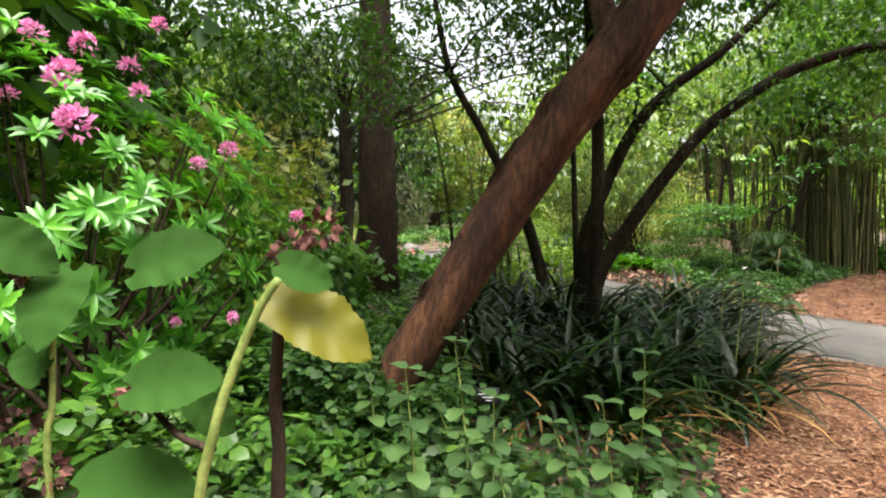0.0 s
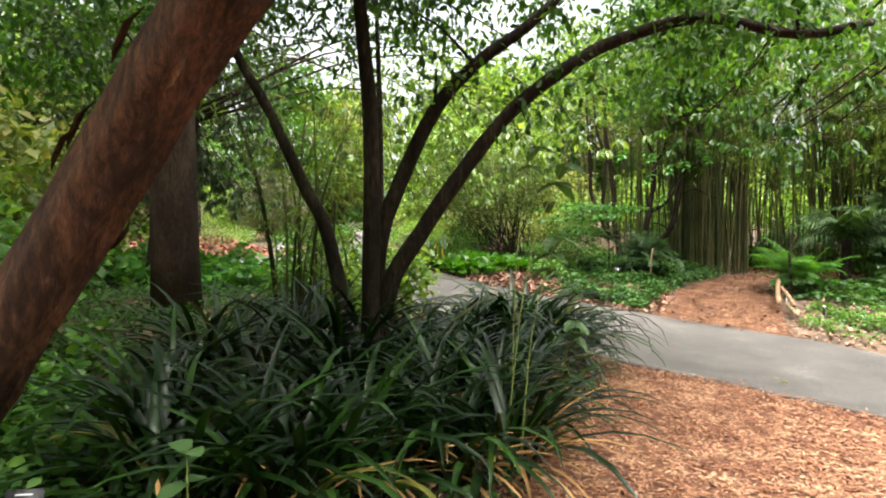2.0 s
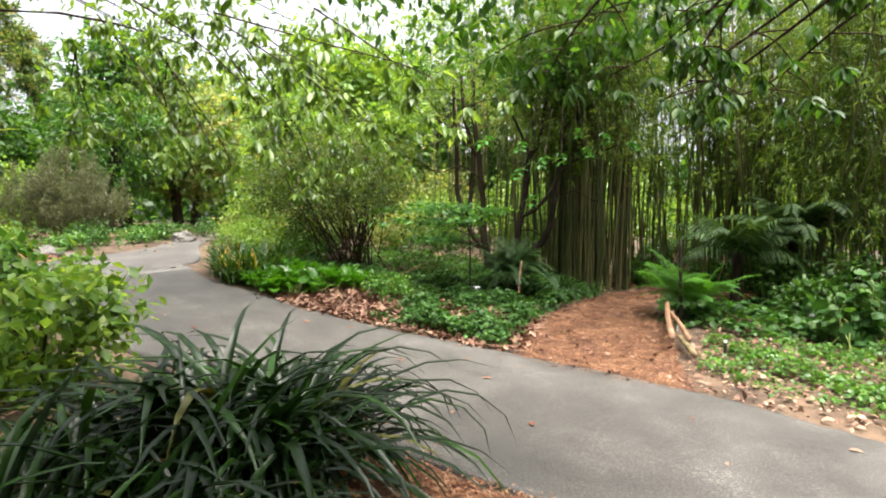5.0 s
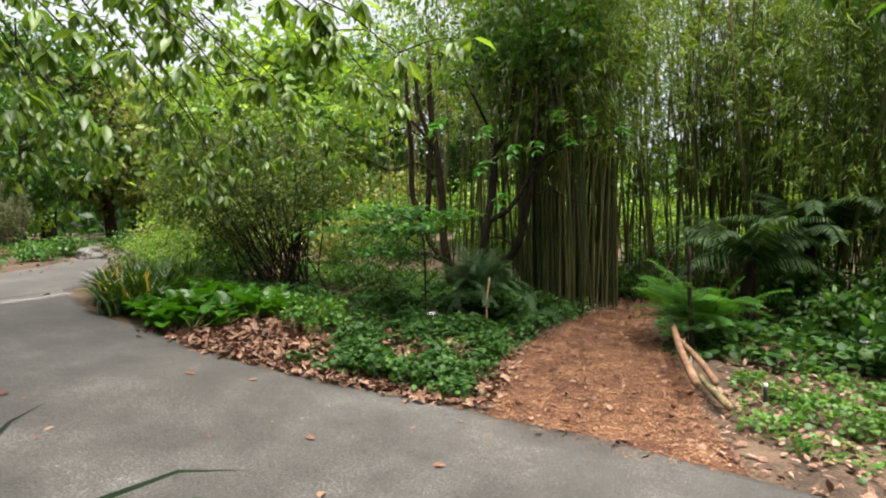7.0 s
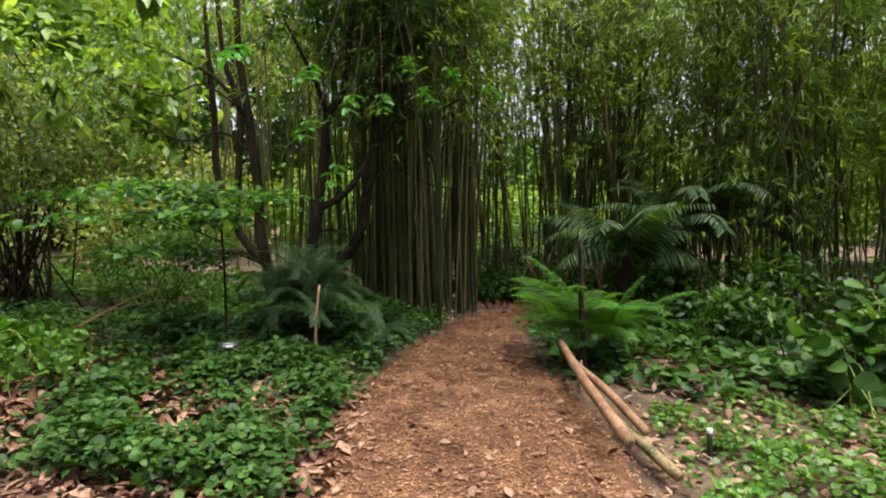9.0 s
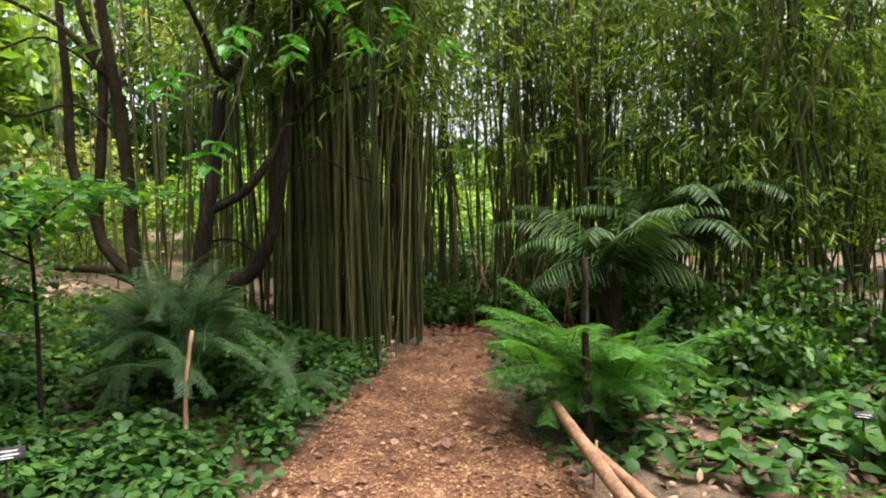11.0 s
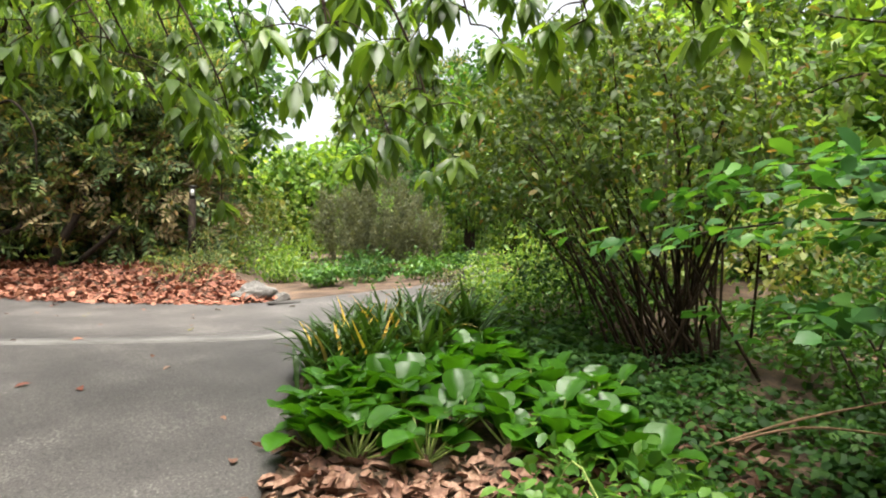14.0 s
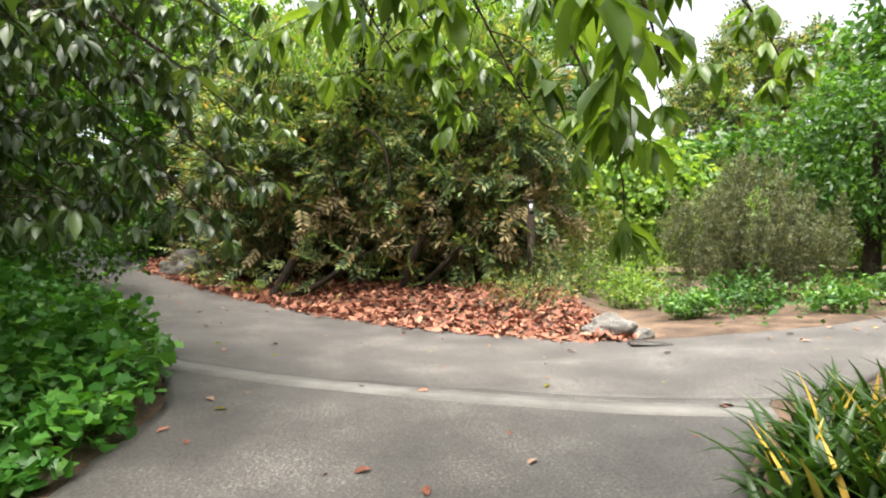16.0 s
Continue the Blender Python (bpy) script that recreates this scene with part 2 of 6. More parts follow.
G_PALM = leaf_mat("palm_leaf", [(0.0, (0.0216, 0.048, 0.0157)), (0.7, (0.048, 0.096, 0.0315)), (1.0, (0.108, 0.168, 0.069))], 0.45, 0.3, 0.15)
G_YELLOW = leaf_mat("yellowing_leaf", [(0.0, (0.1190, 0.1260, 0.0115)), (1.0, (0.2100, 0.1890, 0.0172))], 0.5, 0.5)
G_ORANGE = leaf_mat("orange_iris_leaf", [(0.0, (0.4500, 0.2200, 0.0328)), (1.0, (0.6000, 0.4200, 0.0820))], 0.5, 0.3)
G_IRIS = leaf_mat("iris_leaf", [(0.0, (0.0182, 0.0490, 0.0086)), (0.92, (0.0413, 0.0861, 0.0161)), (1.0, (0.1722, 0.1379, 0.0425))], 0.4, 0.35)
G_HYD = leaf_mat("hydrangea_leaf", [(0.0, (0.0166, 0.0463, 0.0096)), (1.0, (0.0298, 0.0729, 0.0135))], 0.8, 0.12, 0.03)
G_GLOSS = leaf_mat("glossy_dark_leaf", [(0.0, (0.0250, 0.0490, 0.0148)), (0.6, (0.0450, 0.0820, 0.0213)), (1.0, (0.0980, 0.1480, 0.0369))], 0.36, 0.35, 0.5)
PINK = leaf_mat("pink_petal", [(0.0, (0.68, 0.17, 0.42)), (1.0, (0.88, 0.46, 0.68))], 0.5, 0.35, 0.4, (1.1, 0.9, 1.1, 1))


# ---- shaping helpers ----
rng = np.random.default_rng(11)


def smooth_line(points, v):
    xs, ys = [a for a, _ in points], [b for _, b in points]
    return (np.interp(v - 0.5, xs, ys) + 2 * np.interp(v, xs, ys) + np.interp(v + 0.5, xs, ys)) / 4


ALONG_Y = [(-40, .5), (-14, .40), (-11.5, .33), (-9, .27), (-7, .11), (-5.6, -.06), (-3.7, -.21), (-2.1, -.28), (.9, -.27), (2.2, -.16), (5.2, 0), (8, .05), (30, .4)]
ALONG_X = [(-60, 1.5), (-22, 1.13), (-13, 1.0), (-8.7, .87), (-7, .75), (-4.35, .49), (-2.6, .31), (-1.7, .22), (-.9, .10), (0, .03), (.9, 0), (4.4, -.06), (40, -.1)]
BANK_EDGE = [(-14, -20), (-10, -17), (-6.8, -14.5), (-4.3, -13), (-1.3, -11.4), (.7, -10.7), (2.3, -10.7)]


def height(x, y):
    """Height of the ground: a shallow dip along the path, rising westward, with a bank under the yews."""
    z = smooth_line(ALONG_Y, y) + smooth_line(ALONG_X, x)
    edge = np.interp(y, [a for a, _ in BANK_EDGE], [b for _, b in BANK_EDGE])
    s = np.clip((edge - x) / 2.6, 0, 1)
    fade = np.clip((1.6 - y) / 1.2, 0, 1)
    return z + 0.42 * s * s * (3 - 2 * s) * fade


def mesh_of(name, verts, tris, smooth=False):
    me = bpy.data.meshes.new(name)
    v, f = np.asarray(verts, np.float32), np.asarray(tris, np.int32)
    k = f.shape[1]
    me.vertices.add(len(v))
    me.vertices.foreach_set("co", v.ravel())
    me.loops.add(f.size)
    me.loops.foreach_set("vertex_index", f.ravel())
    me.polygons.add(len(f))
    me.polygons.foreach_set("loop_start", np.arange(0, f.size, k, dtype=np.int32))
    if smooth:
        me.polygons.foreach_set("use_smooth", np.ones(len(f), bool))
    me.update(calc_edges=True)
    return me


def part(name, geo, material, parent=None, label="", smooth=False):
    """One mesh object from (verts, faces), under a thing or a part."""
    me = mesh_of(name, geo[0], geo[1], smooth)
    me.materials.append(material)
    ob = new(name, me)
    if parent is not None:
        ob.parent = parent
    if label:
        ob["label"] = label
    return ob


def thing(name, at, label, category, group="", kind=""):
    e = new(name)
    e.location = at
    e.empty_display_size = 0.2
    return tagged(e, label, category, group, kind)


def shifted(geo, at):
    return geo[0] - np.asarray(at), geo[1]


def join(*geos):
    vs, fs, k = [], [], 0
    for v, f in geos:
        vs.append(v)
        fs.append(f + k)
        k += len(v)
    return np.concatenate(vs), np.concatenate(fs)


def unit(a):
    return a / np.maximum(np.linalg.norm(a, axis=-1, keepdims=True), 1e-9)


# leaf shapes: side, length, lift
SLIM = (np.array([(0, 0, 0), (-.5, .42, .05), (0, 1, -.08), (.5, .42, .05)]), np.array([(0, 2, 1), (0, 3, 2)]))
OVAL = (np.array([(0, 0, 0), (0, .33, -.03), (0, .7, -.04), (0, 1, -.14), (-.42, .25, .05), (-.46, .62, .04), (.42, .25, .05), (.46, .62, .04)]),
        np.array([(0, 1, 4), (4, 1, 2), (4, 2, 5), (5, 2, 3), (0, 6, 1), (6, 2, 1), (6, 7, 2), (7, 3, 2)]))
KITE = (np.array([(0, 0, 0), (-.42, .3, .05), (-.38, .68, .03), (0, 1, -.1), (.38, .68, .03), (.42, .3, .05)]), np.array([(0, 5, 1), (1, 5, 4), (1, 4, 2), (2, 4, 3)]))
ROUND = (np.array([(0, 0, 0), (0, .4, .05), (0, .8, .03), (0, 1, -.06), (-.34, .08, .06), (-.56, .45, .13), (-.36, .86, .04), (.34, .08, .06), (.56, .45, .13), (.36, .86, .04)]),
         np.array([(0, 1, 4), (4, 1, 5), (5, 1, 2), (5, 2, 6), (6, 2, 3), (0, 7, 1), (7, 8, 1), (8, 2, 1), (8, 9, 2), (9, 3, 2)]))
LOBED = (np.array([(0, 0, 0), (0, .45, -.02), (0, 1, -.1), (-.5, -.08, .03), (-.3, .3, .03), (-.48, .5, .02), (.5, -.08, .03), (.3, .3, .03), (.48, .5, .02)]),
         np.array([(0, 1, 3), (3, 1, 4), (4, 1, 5), (5, 1, 2), (0, 6, 1), (6, 7, 1), (7, 8, 1), (8, 2, 1)]))


def fine_leaf(half, rows=9, cols=5, cup=.12, curl=.12, quilt=.0, teeth=0.0):
    """A finer leaf: half gives half its width along its length."""
    v, f = [], []
    us = np.linspace(0, 1, rows)
    for i, u in enumerate(us):
        h = float(np.interp(u, [a for a, _ in half], [b for _, b in half]))
        if teeth and 0 < i < rows - 1:
            h *= 1 + teeth * (1 if i % 2 else -1)
        for j in range(cols):
            w = 2 * j / (cols - 1) - 1
            lift = cup * abs(w) * h * 2 - curl * u * u + quilt * math.sin((u * 7 - abs(w) * 1.2) * math.pi) * abs(w) ** .5
            v.append((w * h, u - .12 * abs(w) ** 2 * (u < .2), lift))
    for i in range(rows - 1):
        for j in range(cols - 1):
            a = i * cols + j
            f += [(a, a + 1, a + cols + 1), (a, a + cols + 1, a + cols)]
    return np.array(v), np.array(f)


PADDLE = fine_leaf([(0, .1), (.1, .34), (.3, .5), (.6, .55), (.82, .47), (.94, .3), (1, .1)], 10, 5, .2, .2, .02)
SERRATE = fine_leaf([(0, .12), (.08, .34), (.28, .5), (.55, .5), (.78, .37), (.92, .18), (1, .02)], 25, 7, .08, .22, .018, .03)

CURLED = (np.array([(0, 0, 0), (0, .5, .0), (0, 1, .1), (-.5, .3, .2), (-.42, .72, .24), (.5, .3, .16), (.42, .72, .2)]), np.array([(0, 1, 3), (3, 1, 4), (4, 1, 2), (0, 5, 1), (5, 6, 1), (6, 2, 1)]))


def leaves(p, d, up, length, width, shape=SLIM):
    """Many leaves at p, pointing along d, faces toward up."""
    p, d, up = np.asarray(p, float), unit(np.asarray(d, float)), np.asarray(up, float)
    n = len(p)
    length, width = np.broadcast_to(length, n)[:, None, None], np.broadcast_to(width, n)[:, None, None]
    s = unit(np.cross(d, up))
    q = np.cross(s, d)
    t, f = shape
    v = p[:, None] + t[None, :, :1] * width * s[:, None] + t[None, :, 1:2] * length * d[:, None] + t[None, :, 2:] * length * q[:, None]
    faces = f[None] + (np.arange(n) * len(t))[:, None, None]
    return v.reshape(-1, 3), faces.reshape(-1, 3)


def rand_dirs(n):
    return unit(rng.normal(size=(n, 3)))


def tube(points, radii, sides=8, rough=0.0, caps=True, flutes=0.0):
    """A limb through the points, bent smoothly, with the radii given along it."""
    p = np.asarray(points, float)
    k = len(p)
    m = (k - 1) * 4 + 1 if k > 2 else 5
    t = np.linspace(0, k - 1, m)
    i = np.clip(t.astype(int), 0, k - 2)
    u = (t - i)[:, None]
    e = np.concatenate([[2 * p[0] - p[1]], p, [2 * p[-1] - p[-2]]])
    a, b, c, d = e[i], e[i + 1], e[i + 2], e[i + 3]
    q = 0.5 * (2 * b + (c - a) * u + (2 * a - 5 * b + 4 * c - d) * u ** 2 + (3 * b - a - 3 * c + d) * u ** 3)
    r = np.interp(t, np.linspace(0, k - 1, len(radii)), radii)
    tan = unit(np.gradient(q, axis=0))
    ref = np.tile([0.13, 0.97, 0.2], (m, 1))
    s = unit(np.cross(tan, ref))
    w = np.cross(tan, s)
    ang = np.linspace(0, 2 * np.pi, sides, endpoint=False)
    rr = r[:, None] * (1 + rough * rng.normal(size=(m, sides)))
    if flutes:
        turn = np.linspace(0, 2.2, m)[:, None]
        rr = rr * (1 + flutes * np.sin(3 * ang[None] + turn) + .5 * flutes * np.sin(7 * ang[None] - 1.7 * turn))
    v = q[:, None] + rr[..., None] * (np.cos(ang)[None, :, None] * s[:, None] + np.sin(ang)[None, :, None] * w[:, None])
    g = np.arange(m * sides).reshape(m, sides)
    a0, b0 = g[:-1], np.roll(g, -1, 1)[:-1]
    a1, b1 = g[1:], np.roll(g, -1, 1)[1:]
    f = np.concatenate([np.stack([a0, b0, b1], -1).reshape(-1, 3), np.stack([a0, b1, a1], -1).reshape(-1, 3)])
    v = v.reshape(-1, 3)
    if caps:
        c0, c1 = len(v), len(v) + 1
        v = np.concatenate([v, q[:1], q[-1:]])
        f = np.concatenate([f, np.stack([np.roll(g[0], -1), g[0], np.full(sides, c0)], -1), np.stack([g[-1], np.roll(g[-1], -1), np.full(sides, c1)], -1)])
    return v, f


def box_geo(sx, sy, sz, at=(0, 0, 0), bevel=0.0):
    bm = bmesh.new()
    bmesh.ops.create_cube(bm, size=1, matrix=Matrix.Translation(at) @ Matrix.Diagonal((sx, sy, sz, 1)))
    if bevel:
        bmesh.ops.bevel(bm, geom=bm.edges[:], offset=bevel, segments=2, affect="EDGES")
    bmesh.ops.triangulate(bm, faces=bm.faces[:])
    bm.verts.index_update()
    v = np.array([x.co[:] for x in bm.verts])
    f = np.array([[q.index for q in x.verts] for x in bm.faces])
    bm.free()
    return v, f


def blades(p, yaw, rise, length, width, arch, seg=7):
    """Long strap leaves that rise and arch over."""
    n = len(p)
    yaw, rise, length, width, arch = [np.broadcast_to(a, n).astype(float) for a in (yaw, rise, length, width, arch)]
    out = np.stack([np.cos(yaw), np.sin(yaw), np.zeros(n)], -1)
    side = np.stack([-np.sin(yaw), np.cos(yaw), np.zeros(n)], -1)
    pos, vs = np.array(p, float), []
    for i in range(seg + 1):
        u = i / seg
        ang = rise - arch * u ** 1.3
        d = out * np.cos(ang)[:, None] + np.array([0, 0, 1.0]) * np.sin(ang)[:, None]
        nrm = -out * np.sin(ang)[:, None] + np.array([0, 0, 1.0]) * np.cos(ang)[:, None]
        w = width * (0.55 + 0.6 * u if u < 0.5 else 0.85) * (1 - max(0, u - 0.55) / 0.45) ** 0.7 * 0.5
        w = np.maximum(w, 0.0008)
        vs += [pos - side * w[:, None] + nrm * (w * 0.45)[:, None], pos.copy(), pos + side * w[:, None] + nrm * (w * 0.45)[:, None]]
        pos = pos + d * (length / seg)[:, None]
    v = np.stack(vs, 1)
    f = []
    for i in range(seg):
        a, b = 3 * i, 3 * i + 3
        f += [(a, a + 1, b + 1), (a, b + 1, b), (a + 1, a + 2, b + 2), (a + 1, b + 2, b + 1)]
    faces = np.array(f)[None] + (np.arange(n) * v.shape[1])[:, None, None]
    return v.reshape(-1, 3), faces.reshape(-1, 3)


def frond(base, yaw, rise, length, arch, pinnae, plen, pwid, lacy=0, droop=0.3):
    """A feather leaf: rachis with pinnae on both sides; lacy: leaflets on each pinna."""
    t = np.linspace(0, 1, 12)
    out, side = np.array([math.cos(yaw), math.sin(yaw), 0]), np.array([-math.sin(yaw), math.cos(yaw), 0])
    ang = rise - arch * t
    step = np.stack([np.cos(ang) * out[0], np.cos(ang) * out[1], np.sin(ang)], -1) * length / 11
    pos = np.asarray(base) + np.concatenate([[np.zeros(3)], np.cumsum(step, 0)[:-1]])
    ribs = tube(pos[::3], [0.008, 0.003], 4, caps=False)
    u = np.linspace(0.12, 0.99, pinnae)
    q = np.stack([np.interp(u, t, pos[:, k]) for k in range(3)], -1)
    tan = unit(np.stack([np.interp(u, t, step[:, k]) for k in range(3)], -1))
    nrm = np.cross(tan, side)
    nrm *= np.sign(nrm[:, 2:3] + 1e-6)
    ln = plen * np.sin(np.clip(u * 1.15 + 0.12, 0, 1) ** 0.8 * np.pi * 0.93) ** 0.7 + 0.02
    geos = [ribs]
    for s in (1, -1):
        d = unit(side * s + tan * 0.55 - np.array([0, 0, droop]) + rng.normal(size=(pinnae, 3)) * 0.06)
        if not lacy:
            geos.append(leaves(q, d, nrm, ln, pwid))
        else:
            w = np.linspace(0.1, 0.97, lacy)
            base_p = (q[:, None] + d[:, None] * (ln[:, None] * w)[..., None]).reshape(-1, 3)
            dd, nn = np.repeat(d, lacy, 0), np.repeat(nrm, lacy, 0)
            ll = (pwid * (1.05 - w)[None] * np.ones((pinnae, 1))).ravel() + 0.006
            cross = unit(np.cross(dd, nn))
            for s2 in (1, -1):
                geos.append(leaves(base_p, unit(cross * s2 + dd * 0.5), nn, ll, ll * 0.42))
    return join(*geos)


def inside(poly, x, y):
    px, py = np.array([a for a, _ in poly]), np.array([b for _, b in poly])
    c = np.zeros(len(x), bool)
    j = len(px) - 1
    for i in range(len(px)):
        k = ((py[i] > y) != (py[j] > y)) & (x < (px[j] - px[i]) * (y - py[i]) / (py[j] - py[i] + 1e-12) + px[i])
        c ^= k
        j = i
    return c


def scatter(poly, n):
    """n places inside an outline, with a ragged border."""
    xs, ys = [a for a, _ in poly], [b for _, b in poly]
    x, y = rng.uniform(min(xs), max(xs), n * 4), rng.uniform(min(ys), max(ys), n * 4)
    k = inside(poly, x + rng.normal(size=n * 4) * 0.07, y + rng.normal(size=n * 4) * 0.07)
    return x[k][:n], y[k][:n]


def lumps(x, y, scale, seed=0.0):
    """Soft unevenness between 0 and 1."""
    a = np.sin(x * scale + seed) * np.cos(y * scale * 1.3 + seed * 2) + 0.6 * np.sin(x * scale * 2.3 + y * scale * 1.7 + seed) + 0.4 * np.cos(x * scale * 4.1 - y * scale * 3.7)
    return np.clip(0.5 + a / 3.2, 0, 1)


# ---- ground, path, trail ----
def line(points, n):
    p = np.asarray(points, float)
    s = np.concatenate([[0], np.cumsum(np.linalg.norm(np.diff(p, axis=0), axis=1))])
    t = np.linspace(0, s[-1], n)
    q = np.stack([np.interp(t, s, p[:, k]) for k in range(2)], -1)
    for _ in range(3):
        q[1:-1] = (q[:-2] + 2 * q[1:-1] + q[2:]) / 4
    return q


def loft(name, a, b, n, across, lift, material, label, category, ragged=0.0, thick=0.03):
    """A strip of paving between two edges, draped on the ground, with a real edge."""
    a, b = line(a, n), line(b, n)
    a = a + rng.normal(size=a.shape) * ragged
    b = b + rng.normal(size=b.shape) * ragged
    u = np.linspace(0, 1, across)[None, :, None]
    g = a[:, None] * (1 - u) + b[:, None] * u
    z = height(g[..., 0], g[..., 1]) + lift
    v = np.concatenate([g, z[..., None]], -1).reshape(-1, 3)
    i = np.arange(n * across).reshape(n, across)
    q = lambda p0, p1, p2, p3: np.concatenate([np.stack([p0, p1, p2], -1).reshape(-1, 3), np.stack([p0, p2, p3], -1).reshape(-1, 3)])
    f = [q(i[:-1, :-1], i[:-1, 1:], i[1:, 1:], i[1:, :-1])]
    rim = np.concatenate([i[:, 0], i[-1, 1:], i[::-1, -1][1:], i[0, ::-1][1:]])
    low = v[rim] - np.array([0, 0, thick + lift])
    j = len(v) + np.arange(len(rim))
    f.append(q(rim[:-1], rim[1:], j[1:], j[:-1]))
    f = np.concatenate(f)
    ob = part(name, (np.concatenate([v, low]), f), material, smooth=False)
    return tagged(ob, label, category, kind="structure")


def steps_out(inner, step, far):
    xs, d = [inner], step
    while abs(xs[-1]) < far:
        xs.append(xs[-1] + d)
        d *= 1.35
    return xs


gx = np.array(sorted(steps_out(-22.0, -0.6, 420) + list(np.arange(-21.75, 10, 0.25)) + steps_out(10.0, 0.6, 420)))
gy = np.array(sorted(steps_out(-16.0, -0.6, 420) + list(np.arange(-15.75, 16, 0.25)) + steps_out(16.0, 0.6, 420)))
X, Y = np.meshgrid(gx, gy, indexing="ij")
Z = height(X, Y) + 0.03 * (lumps(X, Y, 1.7) - 0.5) * (np.abs(X) < 22) - 0.012
gi = np.arange(X.size).reshape(X.shape)
gf = np.concatenate([np.stack([gi[:-1, :-1], gi[1:, :-1], gi[1:, 1:]], -1).reshape(-1, 3), np.stack([gi[:-1, :-1], gi[1:, 1:], gi[:-1, 1:]], -1).reshape(-1, 3)])
tagged(part("ground", (np.stack([X, Y, Z], -1).reshape(-1, 3), gf), SOIL, smooth=True), "dark brown garden soil with leaf mould", "ground", kind="structure")

SOUTH = [(12, -7.6), (8, -5.7), (4, -4.15), (2.6, -3.55), (1.15, -3.05), (-.3, -2.8), (-3, -2.55), (-5.9, -2.3), (-7.4, -2.6), (-8.62, -3.45)]
NORTH = [(12, -5), (8, -3), (5, -1.6), (2.8, -.5), (1.8, .12), (.4, .58), (-.9, .65), (-2.3, .45), (-4.1, .6), (-5, .95), (-6.1, 1.05), (-7.0, 1.4), (-8.0, 1.85)]
loft("path", SOUTH, NORTH, 220, 36, 0.02, ASPHALT, "dark grey asphalt garden path, worn and dry", "path", 0.012)
EAST = [(-24, -20), (-19, -14.5), (-14, -9.3), (-10.6, -5.4), (-8.6, -3.45), (-8.36, -2.0), (-8.2, -.6), (-8.15, .55), (-7.97, 1.8), (-8.05, 2.35), (-8.9, 3.15), (-10.4, 4.4), (-14, 8.6), (-17.5, 14), (-20, 22), (-21, 34)]
WEST = [(-28, -19), (-22.5, -13.5), (-17, -9.6), (-14.4, -6.6), (-13, -4.2), (-11.5, -1.4), (-10.85, .3), (-10.6, 1.4), (-10.7, 2.3), (-11.1, 3.6), (-12.4, 5.6), (-16, 10), (-19.6, 15), (-22.4, 23), (-24, 34)]
loft("cross_path", EAST, WEST, 260, 24, 0.015, ASPHALT, "wide grey asphalt path curving past the yews", "path", 0.012)
band = line([(-8.57, -3.45), (-8.28, -2.0), (-8.04, -.6), (-7.9, .5), (-7.72, 1.78)], 61)
nrm_b = unit(np.stack([-np.gradient(band[:, 1]), np.gradient(band[:, 0])], -1))
kerb = thing("concrete_band", (0, 0, 0), "pale concrete edging band set flush in the asphalt", "edging", kind="structure")
for k in range(4):
    seg = band[k * 15:k * 15 + 16].copy()
    nb = nrm_b[k * 15:k * 15 + 16]
    seg[-1] -= (seg[-1] - seg[-2]) * 0.06
    a, b = seg - nb * 0.135, seg + nb * 0.135
    v = [np.concatenate([s, (height(s[:, 0], s[:, 1]) + dz)[:, None]], 1) for s, dz in ((a, 0.0235), (b, 0.0235), (a, -0.05), (b, -0.05))]
    i = np.arange(16)
    q = lambda o0, o1: np.concatenate([np.stack([i[:-1] + o0, i[1:] + o0, i[1:] + o1], -1), np.stack([i[:-1] + o0, i[1:] + o1, i[:-1] + o1], -1)])
    part("slab", (np.concatenate(v), np.concatenate([q(0, 16), q(32, 0), q(16, 48)])), CONCRETE, kerb)

TRAIL_L = [(-.55, .5), (-.7, 1.1), (-.92, 1.8), (-.92, 2.9), (-.7, 4.3), (-.42, 5.7), (-.2, 6.6), (.3, 7.3), (1.3, 7.7), (2.6, 8.0)]
TRAIL_R = [(1.5, .2), (1.28, 1.4), (1.16, 2), (.95, 3.4), (.6, 4.8), (.55, 5.7), (.72, 6.2), (1.2, 6.5), (1.9, 6.7), (2.7, 6.9)]
loft("mulch_trail", TRAIL_L, TRAIL_R, 60, 10, 0.008, MULCH, "narrow trail of reddish bark mulch", "trail", 0.03)
BED_A = [(7.5, -13), (5.5, -12.5), (3.2, -12.0), (2.2, -10.6), (1.4, -9.2), (.9, -8.0), (.7, -6.5), (.4, -5.0), (-.2, -3.8), (-1.4, -2.9)]
BED_B = [(12, -7.7), (10, -6.8), (8, -5.8), (6, -4.95), (4, -4.2), (2.6, -3.6), (1.15, -3.1), (.3, -2.95), (-.3, -2.85), (-1.4, -2.72)]
loft("mulch_bed", BED_A, BED_B, 60, 26, 0.008, MULCH, "bed of reddish bark mulch beside the path", "bed", 0.03)


def chips(name, poly, n, size, material, label, category, lift=0.012, curl=0.5, shape=SLIM, aspect=0.35):
    x, y = scatter(poly, n)
    m = len(x)
    p = np.stack([x, y, height(x, y) + lift + rng.uniform(0, 0.012, m)], -1)
    d = rand_dirs(m) * np.array([1, 1, 0.25 * curl])
    up = np.array([0, 0, 1]) + rng.normal(size=(m, 3)) * 0.35 * curl
    ln = size * rng.uniform(0.5, 1.4, m)
    ob = part(name, leaves(p, d, up, ln, ln * aspect * rng.uniform(0.6, 1.5, m), shape), material)
    return tagged(ob, label, category, kind="stuff")


